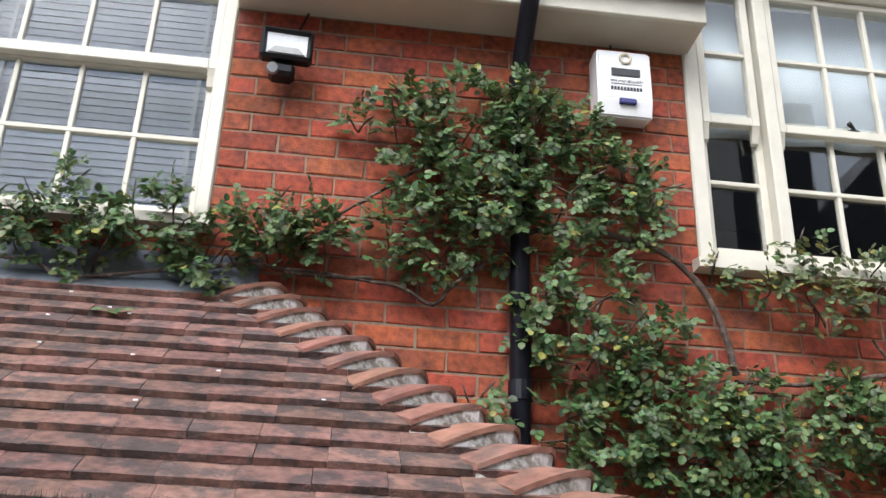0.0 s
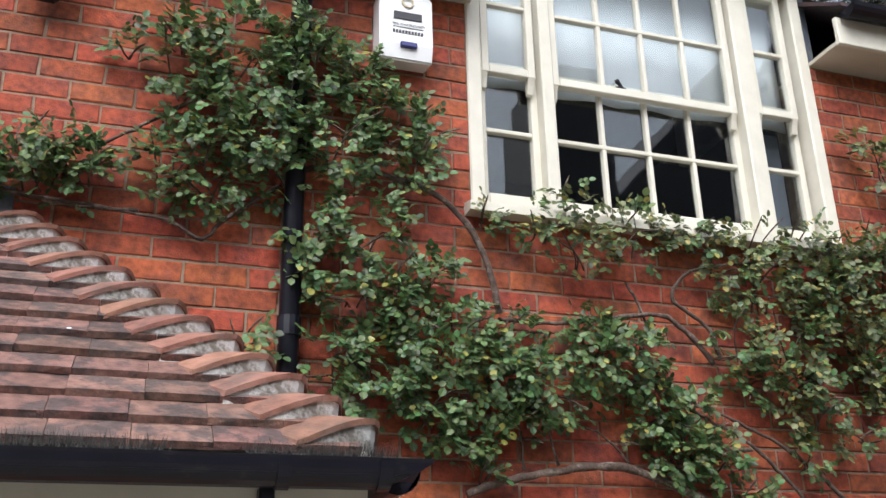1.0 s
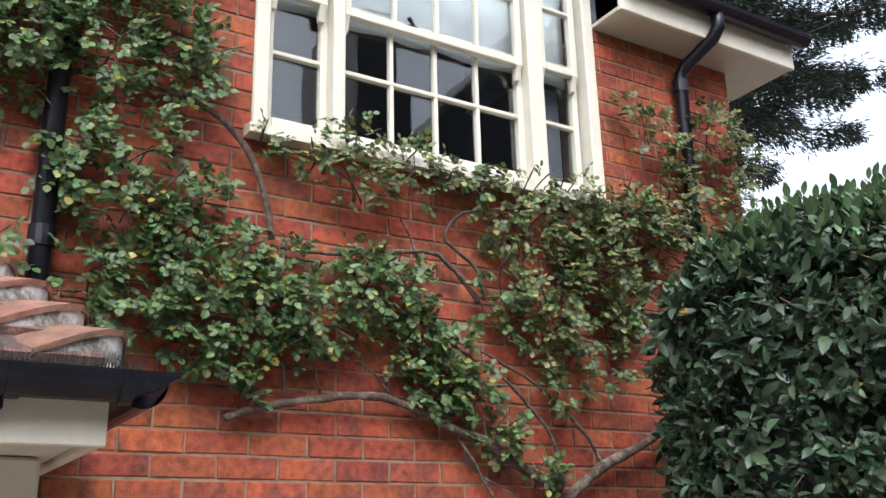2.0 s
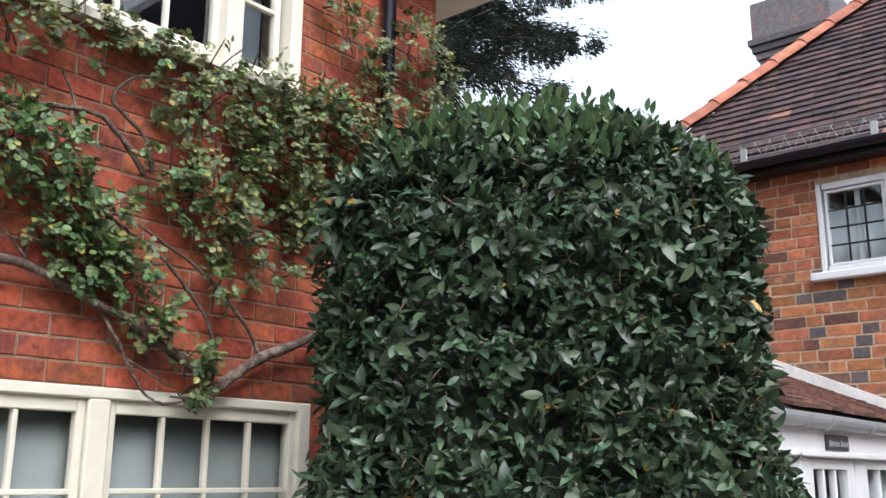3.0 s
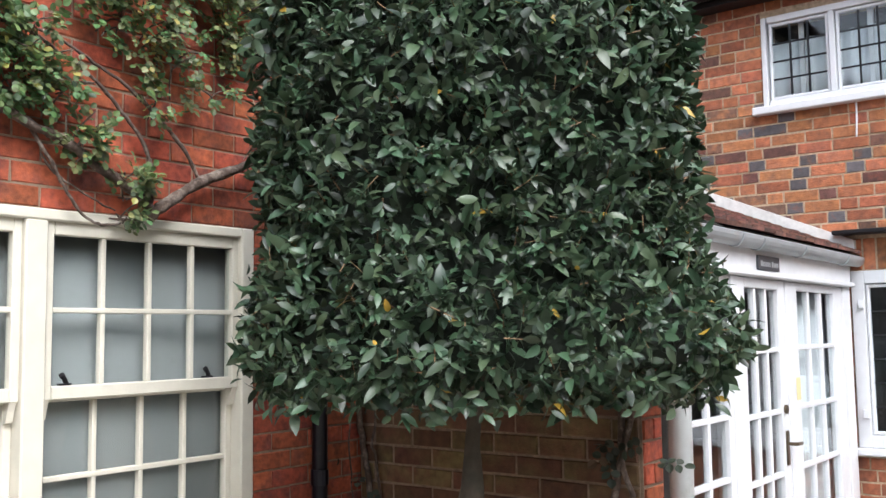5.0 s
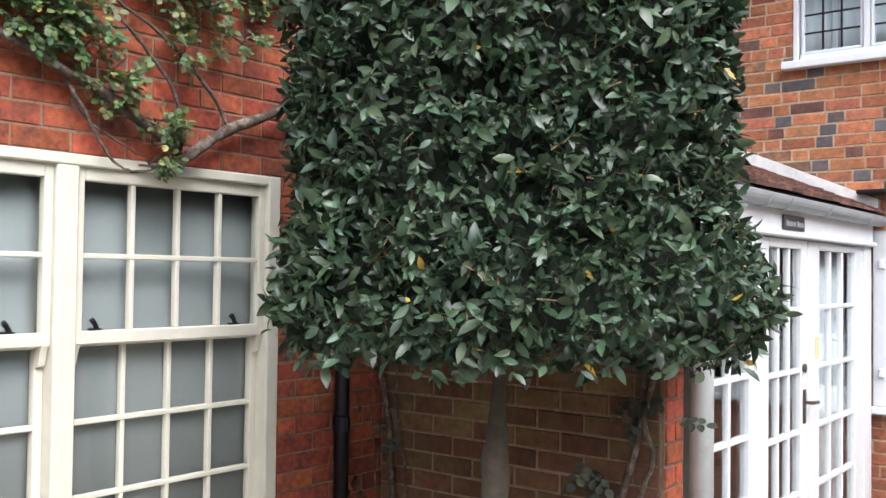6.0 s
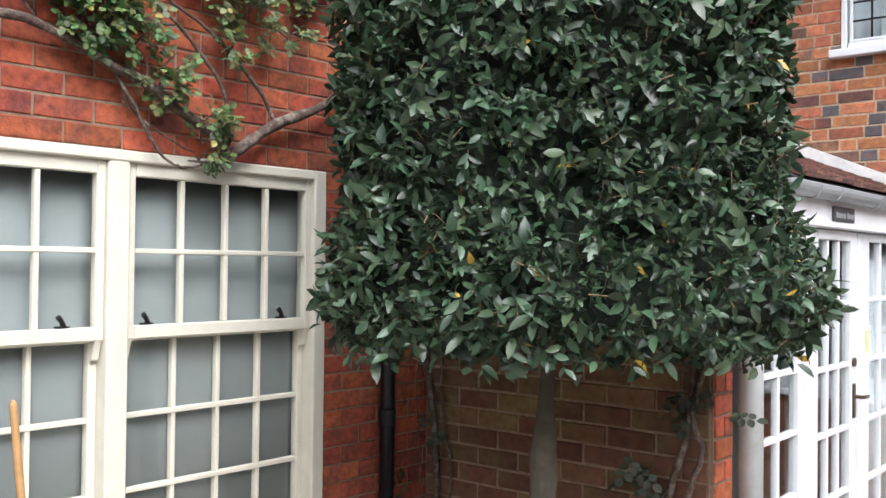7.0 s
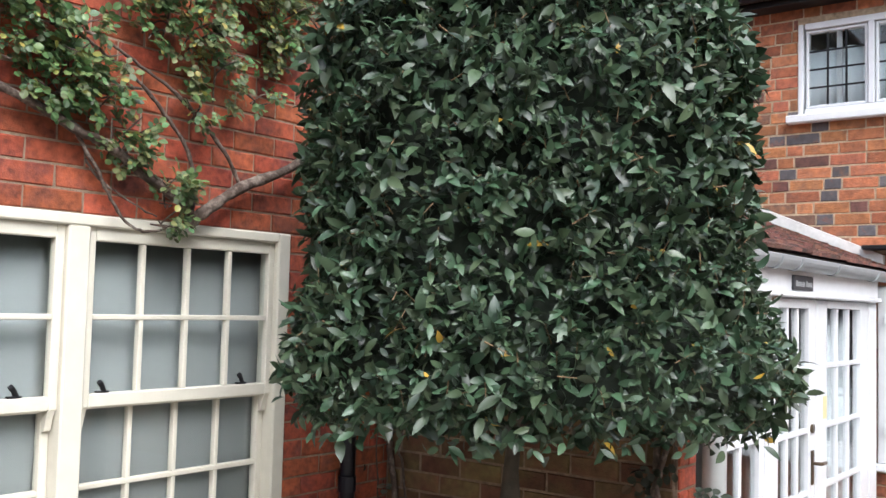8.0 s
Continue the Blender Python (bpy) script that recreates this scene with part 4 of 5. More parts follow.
def leaded(win, y0, y1, z0, z1, cols, rows, x, frame_w=0.045):
    """A casement with lead strips across its glass."""
    c = rbar(win, "casement", y0, y0 + frame_w, z0, z1, WHITE, x, x + 0.04)
    rbar(c, "stile", y1 - frame_w, y1, z0, z1, WHITE, x, x + 0.04)
    rbar(c, "rail", y0 + frame_w, y1 - frame_w, z0, z0 + frame_w, WHITE, x, x + 0.04)
    rbar(c, "rail", y0 + frame_w, y1 - frame_w, z1 - frame_w, z1, WHITE, x, x + 0.04)
    a, b, e, f = y0 + frame_w, y1 - frame_w, z0 + frame_w, z1 - frame_w
    for k in range(1, cols):
        y = a + (b - a) * k / cols
        rbar(c, "lead_strip", y - 0.006, y + 0.006, e, f, DARK_METAL, x + 0.012, x + 0.026, 0)
    for k in range(1, rows):
        z = e + (f - e) * k / rows
        rbar(c, "lead_strip", a, b, z - 0.006, z + 0.006, DARK_METAL, x + 0.0135, x + 0.0245, 0)
    p = rbar(c, "pane", a, b, e, f, GLASS, x + 0.018, x + 0.021, 0)
    p.visible_shadow = False
    return c


wr = root("window_5", "white painted upstairs window with leaded casements", "window", "structure")
rbar(wr, "jamb", -1.99, -1.955, 3.21, 3.86, WHITE)
rbar(wr, "jamb", -1.055, -1.02, 3.21, 3.86, WHITE)
rbar(wr, "head", -1.945, -1.065, 3.815, 3.86, WHITE)
rbar(wr, "bottom_rail", -1.945, -1.065, 3.21, 3.25, WHITE)
rbar(wr, "mullion", -1.525, -1.485, 3.25, 3.815, WHITE)
rbar(wr, "window_sill", -2.06, -0.95, 3.15, 3.208, WHITE, XR - 0.07, XR + 0.06, 0.008)
leaded(wr, -1.94, -1.53, 3.255, 3.81, 3, 4, XR + 0.003, 0.02)
leaded(wr, -1.48, -1.07, 3.255, 3.81, 3, 4, XR + 0.003, 0.02)
part("stay_cord", tube(bmesh.new(), curve_points([(XR - 0.03, -1.645, 3.20), (XR - 0.035, -1.644, 3.05), (XR - 0.03, -1.635, 2.91)], 4), 0.006, 6), WHITE, wr, "white cord hanging under the sill")


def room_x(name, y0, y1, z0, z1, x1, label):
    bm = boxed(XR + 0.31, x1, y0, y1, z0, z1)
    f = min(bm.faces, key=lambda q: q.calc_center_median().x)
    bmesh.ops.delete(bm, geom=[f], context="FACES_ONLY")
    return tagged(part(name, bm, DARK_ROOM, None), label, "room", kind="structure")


def side_curtain(y0, y1, z0, z1, x, folds, label):
    n = folds * 8
    v, f = [], []
    for i in range(n + 1):
        o = 0.018 * math.sin(i / n * folds * math.tau)
        y = y0 + (y1 - y0) * i / n
        v += [(x + o, y, z0), (x + o, y, z1)]
    for i in range(n):
        f.append((2 * i, 2 * i + 1, 2 * i + 3, 2 * i + 2))
    ob = part("net_curtain", raw_mesh("net_curtain", v, f, NET), NET, None, smooth=True)
    ob.modifiers.new("thickness", "SOLIDIFY").thickness = 0.002
    return tagged(ob, label, "curtain")


room_x("room_5", -2.2, -0.8, 2.9, 4.0, 8.0, "dim upstairs room of the neighbouring house")
for y in (-1.735, -1.275):
    rbar(wr, "inner_frame", y - 0.018, y + 0.018, 3.22, 3.84, WHITE, XR + 0.075, XR + 0.10)
side_curtain(-1.98, -1.03, 3.2, 3.70, XR + 0.13, 7, "white net half curtain behind the leaded window")
wr2 = root("window_6", "white painted downstairs window with dark leaded glass", "window", "structure")
rbar(wr2, "jamb", -1.628, -1.545, 0.85, 2.01, WHITE)
rbar(wr2, "jamb", -2.75, -2.68, 0.85, 2.01, WHITE)
rbar(wr2, "head", -2.68, -1.628, 1.925, 2.01, WHITE)
rbar(wr2, "bottom_rail", -2.68, -1.628, 0.85, 0.93, WHITE)
rbar(wr2, "window_sill", -2.80, -1.52, 0.80, 0.848, WHITE, XR - 0.06, XR + 0.06, 0.008)
leaded(wr2, -2.15, -1.632, 0.935, 1.92, 3, 6, XR + 0.003, 0.022)
leaded(wr2, -2.675, -2.157, 0.935, 1.92, 3, 6, XR + 0.003, 0.022)
for z in (1.76, 1.04):
    part("hinge", boxed(XR - 0.035, XR - 0.016, -1.625, -1.585, z, z + 0.06, bevel=0.005), WHITE, wr2)
room_x("room_6", -3.0, -1.50, 0.2, 2.2, 8.5, "dim downstairs room of the neighbouring house")
side_curtain(-2.66, -1.69, 0.9, 1.3, XR + 0.3, 6, "white net half curtain behind the leaded window")
ledge = root("window_hood", "dark lead ledge over the downstairs window", "ledge")
part("lead_cover", boxed(5.86, 5.995, -4.0, -1.47, 2.25, 2.28, bevel=0.006), DARK_METAL, ledge)
arch = root("brick_arch", "row of upright bricks over the downstairs window", "brick arch", "structure")
for k in range(13):
    part("brick", boxed(XR - 0.006, XR + 0.02, -1.62 - 0.085 * k, -1.62 - 0.085 * k + 0.072, 2.018, 2.225, bevel=0.004), OLD_RED, arch)
part("mortar_body", boxed(XR - 0.001, XR + 0.005, -2.76, -1.545, 2.012, 2.235), OLD_MORTAR, arch)

# roof of the neighbouring house, hipped
EX, EZ, RP, HY = 5.80, 4.065, 1.05, 0.66
roof = root("roof_right", "weathered brown tiled hipped roof with orange hip tiles", "roof", "structure")
TOP = 3.4
part("roof_deck", raw_mesh("roof_deck", [(EX, HY, EZ), (EX, -9, EZ), (EX + TOP, -9, EZ + RP * TOP), (EX + TOP, HY - TOP, EZ + RP * TOP), (EX + 2 * TOP, HY, EZ), (EX, HY, EZ - 0.04), (EX, -9, EZ - 0.04), (EX + 2 * TOP, HY, EZ - 0.04), (EX + 2 * TOP, -9, EZ - 0.04)], [(0, 1, 2, 3), (0, 3, 4), (1, 0, 5, 6), (5, 7, 8, 6)], DARK_ROOM), None, roof)
rg = root("eaves_gutter", "black gutter under the tiles of the neighbouring house", "gutter")
part("trough", prism(bmesh.new(), [(EX - 0.03 + 0.045 * math.cos(a), EZ - 0.01 - 0.05 * math.sin(a)) for a in [math.pi * k / 8 for k in range(9)]], "y", -9, HY), BLACK, rg)
part("eaves_board", boxed(EX + 0.03, XR - 0.002, -9, HY - 0.1, EZ - 0.09, EZ - 0.05), DARK_METAL, rg)


def lay_right_roof():
    rng = random.Random(41)
    ang = math.atan(RP)
    gauge, width = 0.105, 0.17
    cs, sn = math.cos(ang), math.sin(ang)
    shapes = [raw_mesh("roof_tile", *tile_verts(width - 0.004, gauge * 1.7, 0.016, rng), OLD_TILE) for _ in range(5)]
    pale = raw_mesh("roof_tile", *tile_verts(width - 0.004, gauge * 1.7, 0.016, rng), BONNET)
    rv, rf, count = [], [], 0
    for c in range(30):
        s = c * gauge - 0.03
        px, pz = EX + s * cs, EZ + s * sn
        y = HY - s * cs - 0.03 - (0.085 if c % 2 else 0)
        while y > -4.6:
            m = Matrix.Translation((px - 0.012 * sn, y - width / 2, pz + 0.012 * cs + rng.uniform(0, 0.006))) @ Matrix.Rotation(-math.pi / 2, 4, "Z") @ Matrix.Rotation(ang - 0.17, 4, "X") @ Matrix.Rotation(rng.uniform(-0.025, 0.025), 4, "Z")
            if c < 16 and -2.3 < y < 0.6 and count < 300:
                count += 1
                ob = new("roof_tile", pale if (rng.random() < 0.018 or (c == 0 and rng.random() < 0.25)) else shapes[rng.randrange(5)])
                ob.parent = roof
                ob.matrix_local = m
            else:
                v, f = tile_verts(width - 0.004, gauge * 1.7, 0.016, rng)
                o = len(rv)
                rv += [tuple(m @ Vector(p)) for p in v]
                rf += [tuple(i + o for i in q) for q in f]
            y -= width
    part("tiling", raw_mesh("tiling", rv, rf, TILE_REST), None, roof, kind="stuff")
    lo, hi = Vector((EX - 0.03, HY + 0.03, EZ)), Vector((EX + TOP, HY - TOP, EZ + RP * TOP))
    d = hi - lo
    n = int(d.length / 0.33)
    v, f = [], []
    for k in range(9):
        a = math.pi * k / 8
        for y, rr in ((0.0, 0.115), (0.345, 0.105)):
            v.append((rr * math.cos(a), y, rr * math.sin(a) * 0.8))
        for y, rr in ((0.0, 0.098), (0.345, 0.09)):
            v.append((rr * math.cos(a), y, rr * math.sin(a) * 0.8 - 0.004))
    for k in range(8):
        o, p = 4 * k, 4 * k + 4
        f += [(o, o + 1, p + 1, p), (o + 2, p + 2, p + 3, o + 3), (o, p, p + 2, o + 2)]
    me = raw_mesh("hip_tile", v, f, HIP_RED)
    yaw, pit = math.atan2(-d.x, d.y), math.atan2(d.z, math.hypot(d.x, d.y))
    for k in range(n):
        ob = new("hip_tile", me)
        ob.parent = roof
        ob.matrix_local = Matrix.Translation(lo + d * (k / n)) @ Matrix.Rotation(yaw, 4, "Z") @ Matrix.Rotation(pit - 0.02, 4, "X")
        tagged(ob, "orange half-round hip tile")


# wire guard that stands along the eaves
guard = root("snow_guard", "wire mesh snow guard along the tiled eaves", "snow guard")
gx, gz = EX + 0.0, EZ + 0.035
for h in (0.0, 0.055, 0.11):
    part("rail_wire", tube(bmesh.new(), [(gx - 0.02, -4.5, gz + h), (gx - 0.02, HY - 0.15, gz + h)], 0.003, 5), WIRE, guard)
y = HY - 0.2
bm = bmesh.new()
while y > -4.5:
    tube(bm, [(gx - 0.02, y, gz), (gx - 0.02, y - 0.05, gz + 0.11)], 0.0018, 4)
    tube(bm, [(gx - 0.024, y - 0.09, gz), (gx - 0.024, y - 0.04, gz + 0.11)], 0.0018, 4)
    y -= 0.11
part("mesh_wires", bm, WIRE, guard, kind="stuff")
for y in (0.3, -0.62, -1.54, -2.46):
    part("stay", boxed(gx - 0.03, gx - 0.015, y, y + 0.05, gz - 0.03, gz + 0.07, bevel=0.003), WIRE, guard)
chim = root("chimney", "dark brick chimney stack behind the tiled roof", "chimney", "structure")
part("stack", boxed(8.9, 9.5, -0.35, 0.40, 4.5, 6.28), OLD_GREY, chim)
for k, (o, z) in enumerate(((0.03, 6.28), (0.06, 6.36), (0.09, 6.44))):
    part("brick_course", boxed(8.9 - o, 9.5 + o, -0.35 - o, 0.40 + o, z, z + 0.078, bevel=0.006), OLD_GREY, chim)
part("cap", boxed(8.85, 9.55, -0.4, 0.45, 6.52, 6.95), OLD_GREY, chim)

# ---- leaves ----
def scatter(verts, faces, mats):
    """One mesh of many copies of a small shape."""
    base = np.array([(*p, 1.0) for p in verts])
    ms = np.array([[list(r) for r in m] for m in mats])
    allv = np.einsum("nij,vj->nvi", ms, base)[..., :3].reshape(-1, 3)
    n = len(verts)
    allf = [tuple(i + k * n for i in f) for k in range(len(mats)) for f in faces]
    return allv.tolist(), allf


def blade(l, w, fold, curl, segs=3, belly=0.85, blunt=0.8):
    """A leaf along y from its stalk: two halves folded at the midrib, curling down."""
    v, f = [], []
    for i in range(segs + 2):
        t = i / (segs + 1)
        wide = w / 2 * (math.sin(math.pi * t ** belly) ** blunt if 0 < t < 1 else 0)
        y, z = l * t, -curl * t * t
        if wide == 0:
            v.append((0, y, z))
        else:
            v += [(-wide, y, z + fold * wide), (0, y, z), (wide, y, z + fold * wide)]
    f.append((0, 2, 1))
    f.append((0, 3, 2))
    for i in range(segs - 1):
        a = 1 + 3 * i
        f += [(a, a + 1, a + 4, a + 3), (a + 1, a + 2, a + 5, a + 4)]
    a = 1 + 3 * (segs - 1)
    n = len(v) - 1
    f += [(a, a + 1, n), (a + 1, a + 2, n)]
    return v, f


def compound(rng, scale=1.0):
    """A rose leaf: five or seven leaflets on a bent stalk."""
    v, f = [], []
    def add(m, l, w):
        bv, bf = blade(l, w, 0.16, l * 0.10, 3, 0.95, 0.62)
        o = len(v)
        v.extend([tuple(m @ Vector(p)) for p in bv])
        f.extend([tuple(i + o for i in q) for q in bf])
    n = rng.choice((2, 2, 3))
    for k in range(n):
        y = (0.022 + 0.026 * k) * scale
        for sgn in (-1, 1):
            m = Matrix.Translation((0, y, -0.9 * y * y)) @ Matrix.Rotation(sgn * radians(rng.uniform(50, 75)), 4, "Z") @ Matrix.Rotation(radians(rng.uniform(-25, 15)), 4, "X") @ Matrix.Rotation(radians(rng.uniform(-25, 25)), 4, "Y")
            add(m, (0.030 + 0.007 * rng.random()) * scale, 0.0265 * scale)
    y = (0.022 + 0.026 * n) * scale
    add(Matrix.Translation((0, y - 0.006, -0.9 * y * y)) @ Matrix.Rotation(radians(rng.uniform(-25, 5)), 4, "X"), 0.039 * scale, 0.031 * scale)
    o = len(v)
    v += [(-0.001, 0, 0), (0.001, 0, 0), (0, y, -0.9 * y * y)]
    f.append((o, o + 1, o + 2))
    return v, f


def facing(point, axis, normal):
    """A pose at point with y along axis and z as near to normal as it goes."""
    a = axis.normalized()
    x = a.cross(normal)
    if x.length < 1e-4:
        x = a.cross(Vector((0.3, 0.5, 0.8)))
    x.normalize()
    z = x.cross(a)
    return Matrix(((x.x, a.x, z.x, point.x), (x.y, a.y, z.y, point.y), (x.z, a.z, z.z, point.z), (0, 0, 0, 1)))


# ---- climbing rose on the main wall ----
rose = root("climbing_rose", "climbing rose with green and yellowing leaves trained on the brick wall", "climbing plant")
# boughs: radius at both ends, then x and z along the wall
BOUGHS_LOW = [
    (0.020, 0.030, [(0.11, 2.39), (0.24, 2.435), (0.44, 2.475), (0.66, 2.50), (0.83, 2.475), (1.07, 2.385), (1.17, 2.355), (1.31, 2.275), (1.47, 2.20), (1.55, 2.135)]),
    (0.036, 0.030, [(1.54, 2.10), (1.59, 2.15), (1.80, 2.28), (2.02, 2.375), (2.26, 2.52)]),
    (0.008, 0.014, [(0.94, 2.75), (1.04, 2.74), (1.15, 2.686), (1.30, 2.606), (1.42, 2.514), (1.51, 2.41), (1.564, 2.29), (1.56, 2.14)]),
    (0.008, 0.014, [(1.07, 2.75), (1.165, 2.73), (1.30, 2.678), (1.465, 2.597), (1.62, 2.495), (1.726, 2.387), (1.80, 2.283)]),
    (0.007, 0.012, [(1.427, 2.073), (1.347, 2.06), (1.27, 2.09), (1.19, 2.19), (1.134, 2.273), (1.06, 2.38)]),
    (0.005, 0.008, [(1.404, 2.12), (1.267, 2.17), (1.157, 2.237), (1.10, 2.30)]),
]
BOUGHS_MID = [
    (0.008, 0.008, [(0.33, 2.62), (0.34, 2.48)]),
    (0.007, 0.009, [(0.41, 2.76), (0.47, 2.50)]),
    (0.005, 0.007, [(0.46, 2.67), (0.64, 2.63), (0.77, 2.52)]),
    (0.011, 0.018, [(0.26, 3.04), (0.45, 3.04), (0.69, 3.07), (0.95, 3.11), (1.09, 3.03), (1.18, 2.92)]),
    (0.009, 0.014, [(1.70, 3.38), (1.44, 3.38), (1.16, 3.33), (1.06, 3.26), (1.03, 3.18), (1.18, 3.08), (1.21, 2.94)]),
    (0.008, 0.012, [(0.82, 3.24), (0.90, 3.08), (0.86, 2.96)]),
    (0.006, 0.008, [(1.61, 3.10), (1.95, 3.16), (2.27, 2.98), (2.27, 2.57)]),
]
BOUGHS_HIGH = [
    (0.016, 0.020, [(-0.49, 3.57), (-0.32, 3.60), (-0.14, 3.57), (0.02, 3.52), (0.16, 3.39), (0.23, 3.21), (0.26, 3.06)]),
    (0.008, 0.013, [(-1.52, 3.35), (-1.15, 3.33), (-0.96, 3.30), (-0.85, 3.25), (-0.77, 3.33), (-0.59, 3.49)]),
    (0.007, 0.012, [(-1.27, 3.54), (-1.14, 3.62), (-1.00, 3.74), (-0.80, 3.89)]),
    (0.010, 0.013, [(-2.45, 3.31), (-2.24, 3.30), (-2.12, 3.25), (-1.82, 3.30), (-1.51, 3.35), (-1.31, 3.33), (-1.07, 3.33)]),
]
# sprays of leaves: x, z, reach
SPRAYS_PORCH = [(-2.45, 3.47, 0.11), (-2.19, 3.46, 0.12), (-2.04, 3.44, 0.10), (-1.90, 3.49, 0.12), (-1.64, 3.41, 0.12), (-1.76, 3.46, 0.09), (-1.45, 3.50, 0.13), (-1.28, 3.46, 0.11), (-2.06, 3.33, 0.08), (-1.66, 3.31, 0.10), (-2.15, 3.64, 0.05), (-1.82, 3.59, 0.06), (-2.30, 3.40, 0.10), (-1.36, 3.55, 0.11), (-1.26, 3.47, 0.10), (-1.42, 3.43, 0.10)]
SPRAYS_TOP = [(-0.77, 4.03, 0.19), (-0.95, 3.89, 0.15), (-0.64, 3.83, 0.20), (-0.98, 3.52, 0.13), (-0.82, 3.45, 0.12), (-0.69, 3.62, 0.18), (-0.47, 4.00, 0.15), (-0.37, 3.67, 0.17), (-0.15, 3.80, 0.13), (0.0, 3.79, 0.09), (-0.52, 4.15, 0.10), (-0.95, 4.06, 0.10), (-1.16, 3.98, 0.05), (-0.29, 4.06, 0.08), (-0.85, 3.72, 0.16), (-0.52, 3.76, 0.17), (-0.05, 3.62, 0.09), (-0.25, 3.92, 0.10)]
SPRAYS_MID = [(-0.45, 3.34, 0.10), (-0.26, 3.36, 0.15), (-0.32, 3.13, 0.14), (-0.15, 3.14, 0.11), (-0.10, 3.02, 0.12), (-0.39, 2.85, 0.11), (-0.19, 2.82, 0.16), (-0.31, 2.71, 0.12), (0.02, 2.86, 0.16), (0.19, 2.80, 0.18), (-0.02, 2.69, 0.12), (0.10, 2.59, 0.10), (0.29, 2.96, 0.12), (0.40, 2.79, 0.17), (0.64, 2.90, 0.17), (0.62, 3.02, 0.09), (0.81, 2.91, 0.14), (0.89, 2.73, 0.12), (0.96, 2.57, 0.11), (0.18, 2.44, 0.06), (-0.67, 2.91, 0.08), (-0.48, 3.16, 0.06), (0.01, 3.20, 0.06), (0.11, 2.99, 0.10), (0.33, 2.64, 0.09)]
SPRAYS_SILL = [(0.57, 3.58, 0.08), (0.46, 3.44, 0.10), (0.65, 3.36, 0.13), (0.84, 3.43, 0.14), (1.16, 3.47, 0.10), (1.28, 3.38, 0.14), (1.49, 3.45, 0.12), (1.71, 3.52, 0.10), (1.76, 3.32, 0.15), (2.06, 3.46, 0.16), (1.46, 3.24, 0.14), (1.29, 3.03, 0.14), (1.56, 3.03, 0.17), (1.88, 3.18, 0.15), (1.95, 2.98, 0.13), (1.53, 2.86, 0.12), (1.63, 2.68, 0.13), (0.22, 3.47, 0.05), (1.05, 3.48, 0.07), (1.92, 3.40, 0.13)]
SPRAYS_EAST = [(2.28, 3.93, 0.14), (2.72, 4.02, 0.17), (2.90, 3.92, 0.13), (2.36, 3.62, 0.17), (2.15, 3.40, 0.18), (1.79, 3.23, 0.15), (1.96, 3.04, 0.13), (1.94, 2.85, 0.07), (0.98, 2.58, 0.10), (1.22, 2.37, 0.10), (1.44, 2.22, 0.08), (1.45, 2.12, 0.06), (2.10, 4.05, 0.05), (2.81, 3.70, 0.11), (0.75, 2.64, 0.07), (2.28, 3.36, 0.15), (1.16, 2.59, 0.07), (2.45, 3.85, 0.10), (2.6, 3.5, 0.12)]

SPRAYS_LOW = [(1.33, 2.86, 0.09), (1.03, 2.62, 0.10), (1.57, 2.55, 0.08), (1.28, 2.39, 0.08), (1.42, 2.13, 0.07), (1.86, 2.68, 0.07), (1.04, 2.76, 0.09), (1.68, 2.83, 0.09), (1.43, 2.94, 0.09), (1.92, 2.95, 0.08), (1.46, 2.26, 0.06), (1.14, 2.50, 0.08)]


